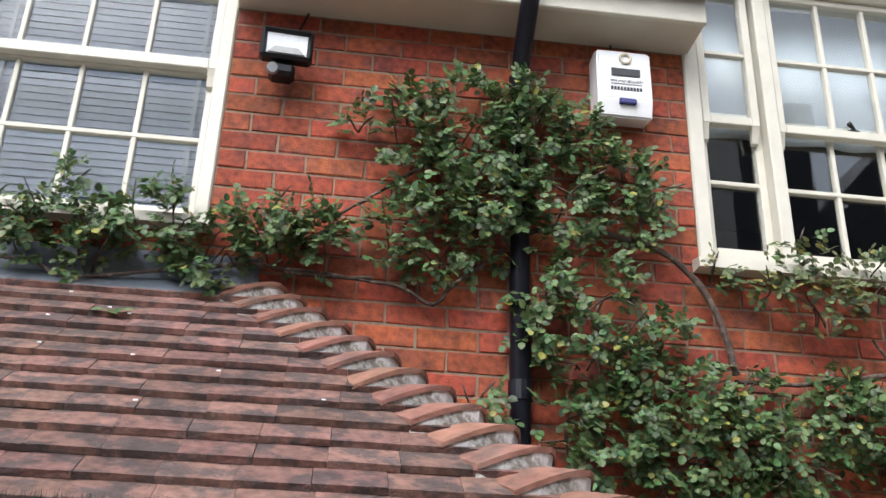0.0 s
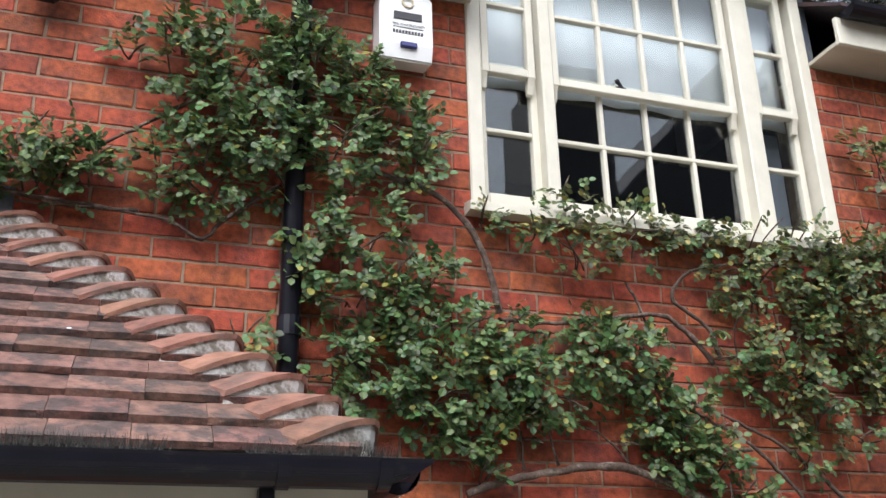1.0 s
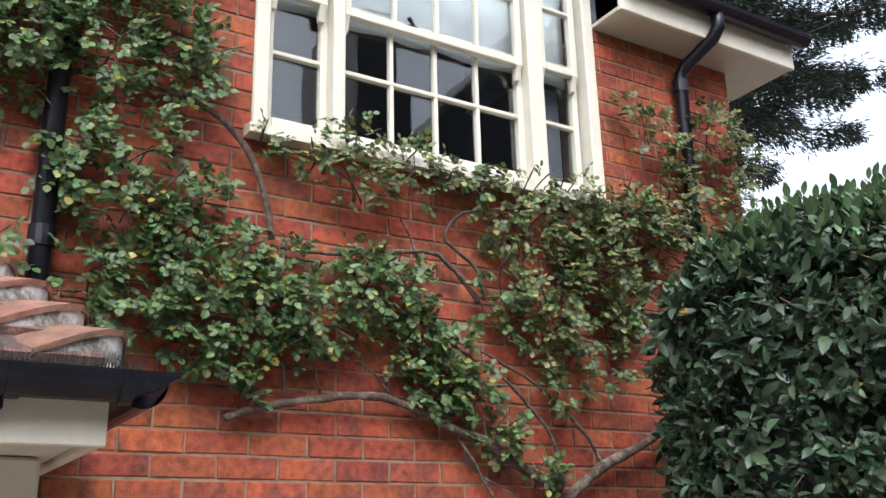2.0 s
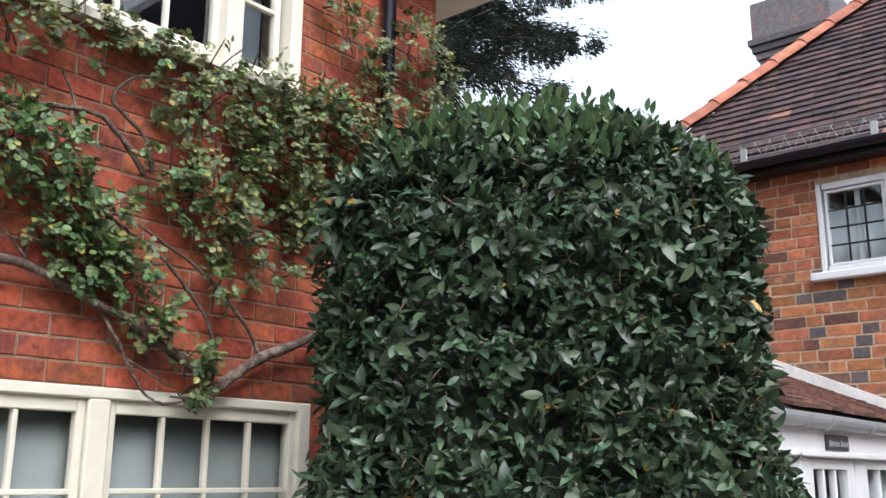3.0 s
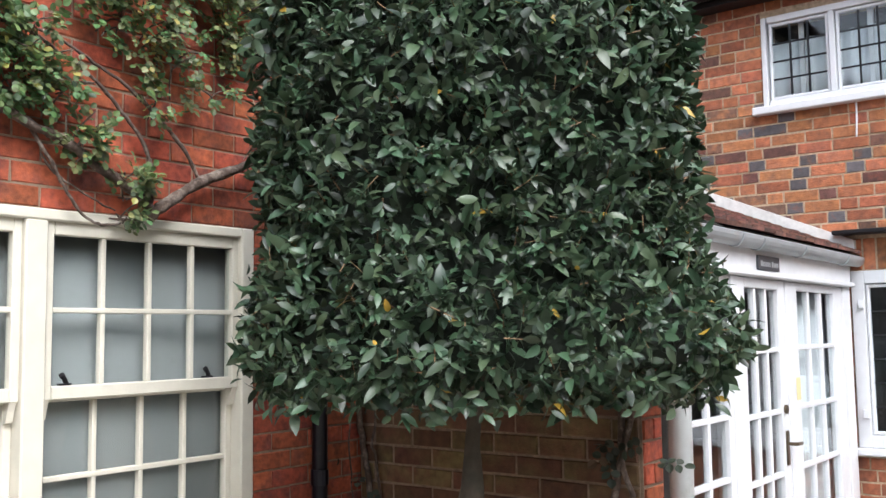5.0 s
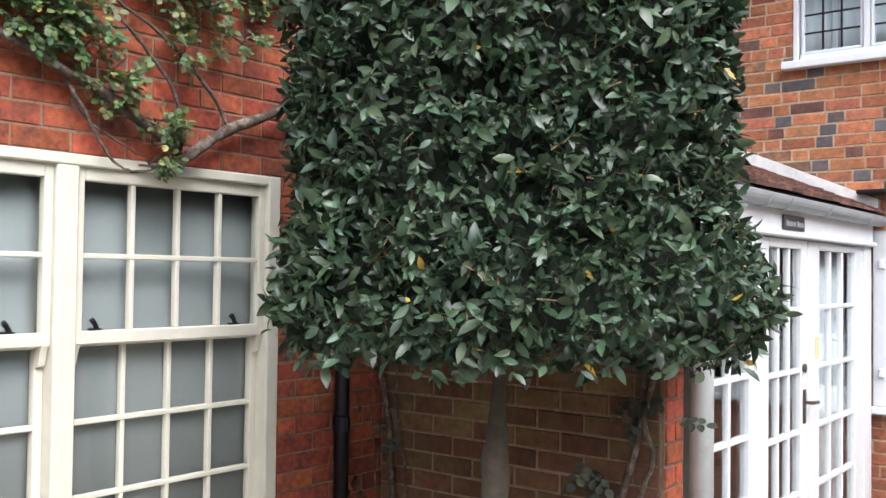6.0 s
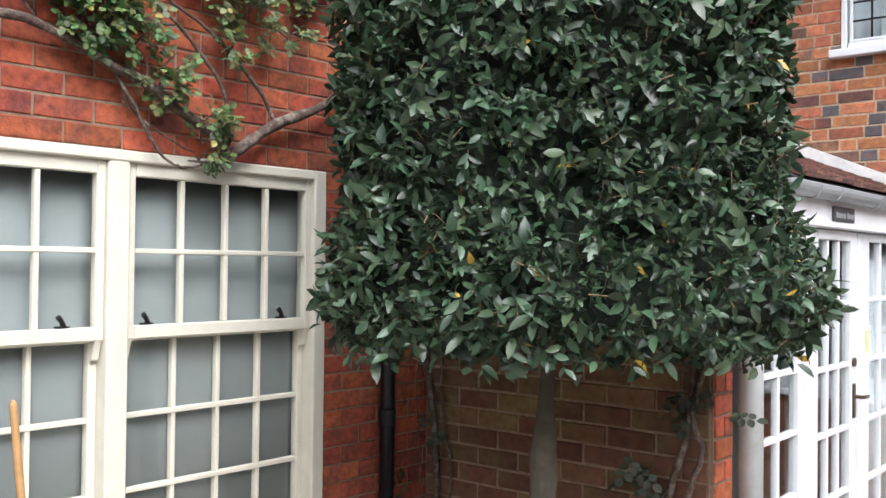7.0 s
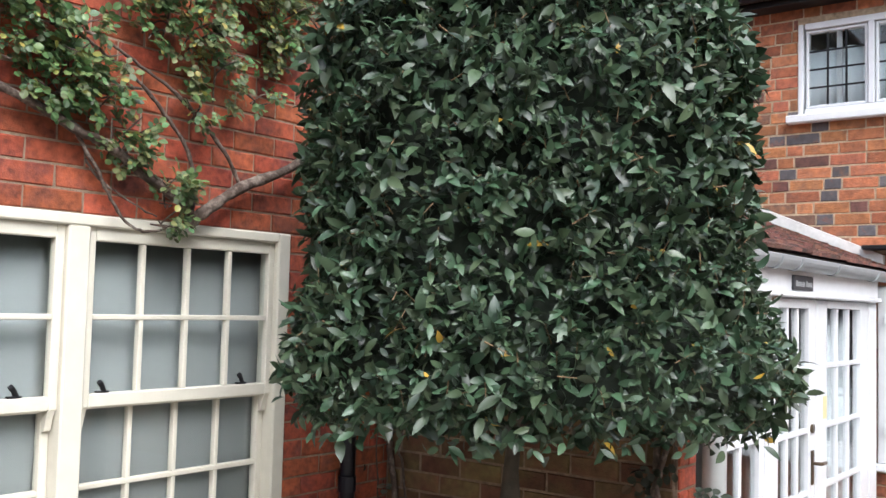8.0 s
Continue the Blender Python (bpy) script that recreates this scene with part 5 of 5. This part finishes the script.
def grow_rose():
    rng = random.Random(77)
    for r0, r1, pts in BOUGHS_LOW + BOUGHS_MID + BOUGHS_HIGH:
        line = curve_points([(x, -0.035 - r1 - rng.uniform(0, 0.02), z) for x, z in pts], 5, 0.003, rng)
        n = len(line)
        part("bough", tube(bmesh.new(), line, [0.68 * (r0 + (r1 - r0) * k / n) * rng.uniform(0.85, 1.18) for k in range(n)], 7), BARK, rose, smooth=True)
    shapes = [compound(rng, rng.uniform(0.68, 0.98)) for _ in range(8)]
    pieces = [raw_mesh("leaf", v, f, ROSE_LEAF) for v, f in shapes]
    lots = [[] for _ in shapes]
    aged = [[] for _ in shapes]
    singles = 0
    tw = bmesh.new()
    for sprays, dens in ((SPRAYS_LOW, 0.8), (SPRAYS_PORCH, 1.0), (SPRAYS_TOP, 1.1), (SPRAYS_MID, 1.2), (SPRAYS_SILL, 0.75), (SPRAYS_EAST, 0.85)):
        for x, z, r in sprays:
            r *= 1.08
            thick = 0.10 + 0.55 * r
            for _ in range(3):
                a = rng.uniform(0, math.tau)
                tip = (x + r * math.cos(a), -0.05 - rng.random() * thick, z + r * math.sin(a) * 0.9)
                mid = (x + 0.4 * r * math.cos(a + 0.5), -0.04 - 0.4 * rng.random() * thick, z + 0.4 * r * math.sin(a + 0.5) - 0.02)
                tube(tw, curve_points([(x + rng.uniform(-0.3, 0.3) * r, -0.02, z - 0.5 * r), mid, tip], 3), [0.0035] * 6 + [0.0015], 4)
            for _ in range(int(3500 * r * r * dens + 8)):
                rr, a = r * math.sqrt(rng.random()) * rng.uniform(0.75, 1.12), rng.uniform(0, math.tau)
                px, pz = x + rr * math.cos(a), z + rr * math.sin(a)
                if noise.noise((px * 9, pz * 9, 3.1)) < -0.17:
                    continue
                if OPEN_B[0] < px < OPEN_B[1] and pz > 3.62:
                    continue
                fall = max(0.15, 1 - (rr / r) ** 2)
                py = -0.03 - thick * fall * math.sqrt(rng.random())
                out = Vector((math.cos(a) * 0.6, -0.8, math.sin(a) * 0.4 - 0.1)) + Vector([rng.uniform(-0.8, 0.8) for _ in range(3)])
                nor = Vector((rng.uniform(-0.5, 0.5), -0.85 + rng.uniform(-0.4, 0.4), 0.65 + rng.uniform(-0.4, 0.4)))
                k = rng.randrange(len(shapes))
                m = facing(Vector((px, py, pz)), out, nor) @ Matrix.Scale(rng.uniform(0.75, 1.15), 4)
                if singles < 280 and 0.2 < px < 1.5 and pz < 3.1 and rng.random() < 0.5:
                    singles += 1
                    ob = new("leaf", pieces[k])
                    ob.parent = rose
                    ob.matrix_local = m
                elif (sprays is SPRAYS_SILL or sprays is SPRAYS_EAST) and rng.random() < 0.7:
                    aged[k].append(m)
                else:
                    lots[k].append(m)
    part("twig_growth", tw, BARK, rose, kind="stuff")
    for name, heaps, m in (("foliage", lots, ROSE_LEAF), ("aged_foliage", aged, ROSE_OLD)):
        av, af = [], []
        for (v, f), ms in zip(shapes, heaps):
            if ms:
                sv, sf = scatter(v, f, ms)
                o = len(av)
                av += sv
                af += [tuple(i + o for i in q) for q in sf]
        part(name, raw_mesh(name, av, af, m), None, rose, kind="stuff")


grow_rose()

# ---- bare creepers in the shade under the tree ----
def creeper(name, label, lines, leaves, rng):
    c = root(name, label, "creeper")
    for r, pts in lines:
        part("stem", tube(bmesh.new(), curve_points(pts, 4, 0.006, rng), r, 6), BARK, c, smooth=True)
    v, f = compound(rng, 1.2)
    ms = []
    for x, y, z, n, s in leaves:
        for _ in range(n):
            p = Vector((x + rng.gauss(0, s), y + rng.gauss(0, s), z + rng.gauss(0, s)))
            ms.append(facing(p, Vector((rng.uniform(-1, 0.3), rng.uniform(-1, 1), rng.uniform(-1, 0.4))), Vector((-0.7, -0.3, 0.6)) + Vector([rng.uniform(-0.4, 0.4) for _ in range(3)])))
    part("foliage", raw_mesh("foliage", *scatter(v, f, ms), CREEPER_LEAF), None, c, kind="stuff")
    return c


rngc = random.Random(9)
creeper("creeper", "bare brown creeper stems in the shaded wall corner", [(0.017, [(2.76, -0.05, 1.5), (2.77, -0.05, 1.265), (2.80, -0.05, 1.095), (2.81, -0.07, 0.92), (2.80, -0.10, 0.70), (2.78, -0.12, 0.3), (2.76, -0.12, 0.0)]), (0.007, [(2.80, -0.13, 1.4), (2.79, -0.14, 1.235), (2.78, -0.13, 1.097), (2.80, -0.16, 0.92), (2.80, -0.2, 0.55), (2.79, -0.2, 0.0)]), (0.004, [(2.72, -0.06, 1.30), (2.68, -0.07, 1.08), (2.70, -0.08, 0.85), (2.72, -0.08, 0.5)])], [(2.70, -0.06, 0.98, 2, 0.03), (2.69, -0.06, 0.65, 2, 0.04), (2.78, -0.2, 0.86, 1, 0.01)], rngc)
creeper("creeper", "twisted bare creeper climbing the brick pier", [(0.015, [(2.80, -1.45, 1.45), (2.80, -1.452, 1.295), (2.79, -1.454, 1.136), (2.79, -1.419, 0.97), (2.79, -1.36, 0.78), (2.79, -1.30, 0.4), (2.79, -1.28, 0.0)]), (0.012, [(2.80, -1.51, 1.45), (2.80, -1.50, 1.30), (2.78, -1.459, 1.114), (2.79, -1.50, 0.983), (2.78, -1.458, 0.82), (2.79, -1.38, 0.5), (2.79, -1.33, 0.0)]), (0.007, [(2.79, -1.44, 1.05), (2.78, -1.40, 0.90), (2.79, -1.32, 0.74)])], [(2.79, -1.378, 1.17, 4, 0.04), (2.78, -1.25, 0.82, 7, 0.05), (2.77, -1.60, 1.15, 2, 0.02)], rngc)

# ---- clipped laurel tree ----
LC = Vector((2.144, -1.212, 0.0))
LAT, DEP = Vector((0.585, -0.811, 0)), Vector((0.811, 0.585, 0))
LZ0, LZ1 = 1.42, 3.12


def crown_radius(z):
    """Half width of the clipped crown at a height, as a part of the full one."""
    t = (z - LZ0) / (LZ1 - LZ0)
    top = max(0.0, 1 - max(0.0, (t - 0.68) / 0.32) ** 2.4) ** 0.5
    low = 0.86 + 0.14 * min(1.0, max(0.0, t) / 0.08)
    return top * low


def crown_skirt(z, side):
    """The lower leaves stand out past the clipped face, more on one side."""
    t = (z - LZ0) / (LZ1 - LZ0)
    return 1 + (0.12 + 0.075 * side) * math.exp(-((t - 0.10) / 0.13) ** 2)


def crown_point(a, z, shrink=1.0):
    k = crown_radius(z)
    ca, sa = math.cos(a), math.sin(a)
    r = (abs(ca) ** 3.2 + abs(sa) ** 3.2) ** (-1 / 3.2)
    k *= crown_skirt(z, ca)
    u, w = 0.772 * k * r * ca, 0.57 * k * r * sa
    lump = 1 + 0.055 * noise.noise((2.3 * u + 7, 2.3 * w, 1.8 * z)) + 0.045 * noise.noise((7 * u, 7 * w + 4, 6 * z))
    return LC + (LAT * u + DEP * w) * lump * shrink + Vector((0, 0, z))


def crown_normal(a, z):
    e = 0.02
    p = crown_point(a, z)
    n = (crown_point(a + e, z) - p).cross(crown_point(a, min(z + e, LZ1 - 0.001)) - p)
    if n.length < 1e-9:
        return Vector((0, 0, 1))
    return n.normalized()


def grow_laurel():
    rng = random.Random(3)
    tree = root("laurel_tree", "laurel tree clipped to a dense drum on a bare trunk", "tree")
    base = LC + LAT * -0.02
    line = curve_points([base + Vector((0.02, 0.0, 0)), base + Vector((0.01, 0.01, 0.35)), base + Vector((-0.015, 0.0, 0.8)), base + Vector((0.0, 0, 1.15)), base + Vector((0.03, 0, 1.55)), base + Vector((0.02, 0.02, 2.1))], 5, 0.004, rng)
    part("trunk", tube(bmesh.new(), line, [0.046 + 0.007 * math.exp(-((k / len(line) - 0.48) / 0.05) ** 2) - 0.019 * min(1.0, max(0.0, (k / len(line) - 0.50) / 0.12)) + 0.003 * rng.random() for k in range(len(line))], 14), LAUREL_BARK, tree, "smooth grey trunk", smooth=True)
    for k in range(9):
        a = k * 0.7 + rng.random() * 0.4
        st = base + Vector((0.02, 0.01, 1.35 + 0.08 * k))
        end = crown_point(a, 1.6 + 0.16 * k, 0.8)
        part("limb", tube(bmesh.new(), curve_points([st, st.lerp(end, 0.5) + Vector((0, 0, 0.06)), end], 4, 0.01, rng), [0.018] * 5 + [0.010] * 4, 6), LAUREL_BARK, tree, smooth=True)
    # solid shell for inner twigs and leaves that closes the crown, its shade painted near-black
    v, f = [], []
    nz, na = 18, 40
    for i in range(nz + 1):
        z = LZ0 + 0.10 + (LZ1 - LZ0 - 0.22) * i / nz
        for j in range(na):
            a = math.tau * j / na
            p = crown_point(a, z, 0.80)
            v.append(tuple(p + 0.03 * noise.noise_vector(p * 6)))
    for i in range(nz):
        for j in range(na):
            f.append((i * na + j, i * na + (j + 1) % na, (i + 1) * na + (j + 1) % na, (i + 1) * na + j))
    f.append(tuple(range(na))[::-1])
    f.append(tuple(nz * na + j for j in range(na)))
    part("inner_growth", raw_mesh("inner_growth", v, f, INNER), None, tree, "solid dark shell painted as the shade inside the crown")
    shapes = [blade(0.058 * s, 0.025 * s * q, fo, cu, 3, 1.0, 0.72) for s, q, fo, cu in ((1.0, 1.0, 0.22, 0.012), (1.15, 0.9, 0.30, 0.026), (0.80, 1.12, 0.16, 0.006), (1.25, 1.0, 0.25, 0.034), (0.92, 0.95, 0.40, 0.016), (0.62, 1.05, 0.3, 0.008))]
    pieces = [raw_mesh("leaf", vv, ff, LAUREL_LEAF) for vv, ff in shapes]
    for me in pieces:
        for p in me.polygons:
            p.use_smooth = True
    lots = [[] for _ in shapes]
    young = []
    singles = 0
    view = -(DEP * 0.9)

    def put(m, near):
        nonlocal singles
        k = rng.randrange(len(shapes))
        if near and singles < 300 and rng.random() < 0.12:
            singles += 1
            ob = new("leaf", pieces[k])
            ob.parent = tree
            ob.matrix_local = m
        else:
            lots[k].append(m)

    # old leaves inside the crown
    for _ in range(13000):
        z = LZ0 + (LZ1 - LZ0) * rng.random()
        a = rng.uniform(0, math.tau)
        if math.sin(a) > 0.55 and rng.random() < 0.6:
            continue
        p = crown_point(a, z, rng.uniform(0.82, 0.93))
        n = crown_normal(a, z)
        nor = n * 0.6 + Vector((0, 0, 0.5)) + Vector([rng.uniform(-0.9, 0.9) for _ in range(3)])
        put(facing(p, Vector([rng.gauss(0, 1) for _ in range(3)]) + n * 0.3, nor) @ Matrix.Scale(rng.uniform(0.55, 1.1), 4), False)
    # leafy shoots that end at the clipped face, each a tuft of leaves round a brown twig
    tw = bmesh.new()
    for _ in range(4200):
        z = LZ0 + 0.03 + (LZ1 - LZ0 - 0.05) * rng.random()
        a = rng.uniform(0, math.tau)
        if math.sin(a) > 0.55 and rng.random() < 0.7:
            continue
        sh = rng.choice((1.0, 1.0, 0.99, 0.97, 0.94)) + rng.uniform(-0.025, 0.02)
        p = crown_point(a, z, sh)
        if noise.noise(p * 7.5) < -0.30:
            continue
        n = crown_normal(a, z)
        tz = (z - LZ0) / (LZ1 - LZ0)
        lift = rng.uniform(-0.35, 0.55) + 0.8 * max(0.0, tz - 0.8) / 0.2
        d = (n * rng.uniform(0.35, 1.0) + Vector((0, 0, lift)) + Vector([rng.gauss(0, 0.45) for _ in range(3)])).normalized()
        u = d.cross(Vector((0.2, 0.35, 0.9))).normalized()
        w = d.cross(u)
        ln = rng.uniform(0.04, 0.085)
        if rng.random() < 0.3:
            tube(tw, [p - d * ln, p - d * ln * 0.4, p + d * 0.008], [0.0026, 0.0022, 0.0014], 4)
        count = rng.randrange(5, 9)
        size = rng.uniform(0.6, 1.2)
        turn = rng.uniform(0, 6.28)
        for k in range(count):
            b = turn + k * 2.4 + rng.gauss(0, 0.25)
            out = u * math.cos(b) + w * math.sin(b)
            back = k / count
            spread = 0.35 + 0.85 * back + rng.uniform(-0.2, 0.25)
            axis = d * (1.0 - 0.55 * back) + out * spread + Vector((0, 0, -0.28 * back - 0.1 * rng.random()))
            nor = d * 0.8 - out * 0.45 + Vector((0, 0, 0.28 + 0.5 * tz)) + Vector([rng.uniform(-0.28, 0.28) for _ in range(3)])
            put(facing(p - d * ln * back, axis, nor) @ Matrix.Scale(size * rng.uniform(0.72, 1.15), 4), n.dot(view) > 0.3)
    part("shoot_growth", tw, TWIG, tree, "thin brown leafy shoots", kind="stuff")
    # the top, with upright young shoots
    for _ in range(1900):
        a, q = rng.uniform(0, math.tau), math.sqrt(rng.random())
        z = LZ1 - 0.02
        rim = crown_point(a, LZ1 - 0.30)
        zz = LZ1 - 0.30 + 0.30 * (1 - q ** 2.6)
        p = Vector((LC.x + (rim.x - LC.x) * q, LC.y + (rim.y - LC.y) * q, zz - 0.02 + rng.uniform(-0.06, 0.02)))
        axis = Vector((rng.gauss(0, 0.5), rng.gauss(0, 0.5), 1.0 if rng.random() < 0.7 else 0.2))
        nor = Vector([rng.uniform(-1, 1) for _ in range(3)]) + Vector((-0.4, -0.4, 0.4))
        put(facing(p, axis, nor) @ Matrix.Scale(rng.uniform(0.7, 1.1), 4), False)
    for _ in range(650):
        a, q = rng.uniform(0, math.tau), math.sqrt(rng.random()) * 1.0
        rim = crown_point(a, LZ1 - 0.30)
        zz = LZ1 - 0.30 + 0.30 * (1 - q ** 2.6) - 0.02
        p = Vector((LC.x + (rim.x - LC.x) * q, LC.y + (rim.y - LC.y) * q, zz))
        h = rng.choice((0.01, 0.01, 0.02, 0.02, 0.03, 0.03, 0.05, 0.09))
        for k in range(5):
            b = k * 2.4 + rng.random()
            axis = Vector((math.cos(b) * 0.45, math.sin(b) * 0.45, 1.0))
            young.append(facing(p + Vector((0, 0, h * k / 4)), axis, Vector((-math.cos(b), -math.sin(b), 0.6))) @ Matrix.Scale(rng.uniform(0.7, 1.1), 4))
    # hanging leaves along the lower rim
    for _ in range(1700):
        a, q = rng.uniform(0, math.tau), math.sqrt(rng.uniform(0.15, 1))
        rim = crown_point(a, LZ0 + 0.08)
        p = Vector((LC.x + (rim.x - LC.x) * q, LC.y + (rim.y - LC.y) * q, LZ0 + rng.uniform(-0.03, 0.10) + 0.06 * noise.noise((rim.x * 4, rim.y * 4, q * 3))))
        axis = Vector((rng.gauss(0, 0.9), rng.gauss(0, 0.9), -0.45))
        nor = Vector((rim.x - LC.x, rim.y - LC.y, 0.3)) + Vector([rng.uniform(-0.5, 0.5) for _ in range(3)])
        put(facing(p, axis, nor) @ Matrix.Scale(rng.uniform(0.7, 1.15), 4), False)
    av, af = [], []
    for (vv, ff), ms in zip(shapes, lots):
        sv, sf = scatter(vv, ff, ms)
        o = len(av)
        av += sv
        af += [tuple(i + o for i in q) for q in sf]
    part("crown", raw_mesh("crown", av, af, LAUREL_LEAF), None, tree, smooth=True, kind="stuff")
    part("young_growth", raw_mesh("young_growth", *scatter(*shapes[0], young), YOUNG_LEAF), None, tree, "pale green upright new shoots", smooth=True, kind="stuff")


TWIG = mat("laurel_twig", (0.14, 0.085, 0.04), 0.8, vary=0.3, scale=40)
# near-black green: the crown's inner shade as a colour
INNER = mat("inner_shade_paint", (0.012, 0.018, 0.010), 0.9, vary=0.4, scale=12, bump=0.8, bump_scale=25)
grow_laurel()

# ---- dark conifer far behind the houses ----
def grow_conifer():
    rng = random.Random(15)
    tree = root("conifer_tree", "tall dark conifer with drooping sprays behind the house", "tree")
    bx, by = 12.6, 9.5
    part("trunk", tube(bmesh.new(), [(bx, by, 0), (bx, by, 8), (bx + 0.1, by, 17)], [0.4, 0.3, 0.05], 10), LAUREL_BARK, tree, smooth=True)
    v, f = blade(0.13, 0.036, 0.1, 0.03, 1)
    ms = []
    for k in range(46):
        z = 9.9 + 6.0 * k / 46
        a = radians(-105 + 180 * ((k * 0.618) % 1.0))
        reach = min(8.4, 3.7 + 1.0 * (z - 9.9)) * rng.uniform(0.74, 1.08) * (0.72 + 0.28 * math.cos(a))
        d = Vector((math.cos(a), math.sin(a), 0))
        st = Vector((bx, by, z))
        pts = [st + d * reach * s + Vector((0, 0, 0.10 * reach * s - 0.16 * reach * s * s + 0.09 * reach * s ** 4)) for s in (0, 0.25, 0.5, 0.75, 1.0)]
        part("limb", tube(bmesh.new(), pts, [0.09, 0.07, 0.05, 0.03, 0.012], 5), LAUREL_BARK, tree)
        line = curve_points(pts, 7)
        for i, p in enumerate(line):
            s = i / len(line)
            if s < 0.05:
                continue
            for _ in range(170):
                side = Vector((-d.y, d.x, 0)) * rng.gauss(0, 0.42 * (1.1 - 0.75 * s)) + Vector((0, 0, rng.uniform(-0.62, 0.2) * (1.1 - 0.6 * s)))
                q = p + side
                if noise.noise(q * 1.6) < -0.12:
                    continue
                axis = d + side * 0.8 + Vector([rng.gauss(0, 0.4) for _ in range(3)])
                ms.append(facing(q, axis, Vector((0, 0, 1)) + Vector([rng.gauss(0, 0.5) for _ in range(3)])) @ Matrix.Scale(rng.uniform(0.6, 1.3), 4))
    part("crown", raw_mesh("crown", *scatter(v, f, ms), CONIFER), None, tree, kind="stuff")


grow_conifer()

# ---- house across the yard, seen only in the panes ----
# unseen plain walls, added to block the low sky and darken reflections
for nm, bx in (("wall_street", (-40, 40, -12.4, -12, 0, 6.8)), ("wall_west", (-14.4, -14, -12, 9, 0, 6.0))):
    tagged(part(nm, boxed(*bx), RENDER_WALL, None), "unseen plain dull wall added to block low sky round the yard", "wall", kind="structure")
opp = root("opposite_house", "dark gabled house across the yard behind the viewer", "house")
part("wall", boxed(6.9, 20, -22, -15, 0, 9.5), RENDER_WALL, opp)
bm = bmesh.new()
prism(bm, [(8.3, 9.5), (8.6, 10.9), (13.5, 16.2), (18.5, 10.6), (20.5, 9.5)], "y", -22.5, -14.5)
part("roof", bm, SLATE, opp)
part("chimney", boxed(7.75, 9.15, -16.5, -14.6, 9.4, 14.4), SLATE, opp)

# ---- litter on the porch tiles ----
litter = root("fallen_sprig", "small green rose sprig fallen on the porch tiles", "sprig")
rl = random.Random(8)
SPRIG = Vector((-1.877, -0.269, 3.045))
sprig_mesh = raw_mesh("leaf", *blade(0.045, 0.028, 0.2, 0.006, 2), ROSE_LEAF)
for k in range(5):
    o = part("leaf", sprig_mesh, None, litter)
    o.matrix_local = Matrix.Translation(SPRIG + Vector((rl.uniform(-0.05, 0.05), -0.01, 0.012 + 0.004 * k))) @ Matrix.Rotation(SLOPE - 0.1, 4, "X") @ Matrix.Rotation(rl.uniform(0, 6.28), 4, "Z")
# small white flecks: bird droppings on the tiles
for x, s in ((-2.05, 0.83), (-1.83, 0.72), (-2.02, 0.53), (-2.06, 0.68), (-1.68, 0.3), (-1.9, 0.75), (-1.5, 0.45), (-1.2, 0.35), (-1.75, 0.5)):
    fl_ = part("petal", boxed(-0.006, 0.006, -0.004, 0.004, 0, 0.003, bevel=0.001), NET, None)
    fl_.matrix_world = Matrix.Translation(porch_point(x, s, 0.046)) @ Matrix.Rotation(SLOPE - 0.2, 4, "X")
    tagged(fl_, "small white fleck of bird dropping on the porch tiles", "petal", "petals on the roof")


# ---- brick and tile pieces ----
lay_porch_tiles()
lay_lean_tiles()
lay_right_roof()
rngb = random.Random(101)
count = [0]


def near_main(x, z):
    if -0.45 < x < 2.3 and 2.12 < z < 3.52 or 2.1 < x and z < 2.15:
        count[0] += 1
        return count[0] <= 300
    return False


COURSE = 0.0825
lay_bricks(house, "y", 0.0, -3.2, HOUSE_X1, 2.108 - COURSE * 25, 4.495, [OPEN_A, OPEN_B, OPEN_L], 0.225, COURSE, 0.0088, near_main, BRICK, BRICK_REST, rngb, shift=0.1625)


def near_right(y, z):
    return -2.1 < y < 0.0 and z > 2.2


def old_brick(y, z, l=0.2):
    p = rngb.random()
    if 2.35 < z < 3.25:
        if l < 0.13:
            return OLD_GREY if p < 0.40 else OLD_BROWN if p < 0.62 else OLD_RED
        return OLD_GREY if p < 0.03 else OLD_BROWN if p < 0.30 else OLD_RED
    return OLD_GREY if p < 0.05 else OLD_BROWN if p < 0.22 else OLD_RED


rngb2 = random.Random(102)
lay_bricks(right, "x", XR, -4.5, 0.3, 0.05, 4.05, [OPEN_R, OPEN_R2, (-2.8, -1.54, 2.0, 2.24)], 0.238, 0.082, 0.011, near_right, old_brick, OLD_RED, rngb2, bond="flemish")
lay_bricks(yard, "x", XG, YC + 0.02, -0.004, 0.02, 2.05, [], 0.235, 0.09, 0.012, lambda y, z: z > 0.5, SHADED_YARD_BRICK, SHADED_YARD_BRICK, random.Random(103))
lay_bricks(pier, "y", YC, XG + 0.004, XG + 0.175, 0.02, 2.05, [], 0.175, 0.09, 0.012, lambda x, z: z > 0.5, BRICK, BRICK_REST, random.Random(104), depth=0.012)
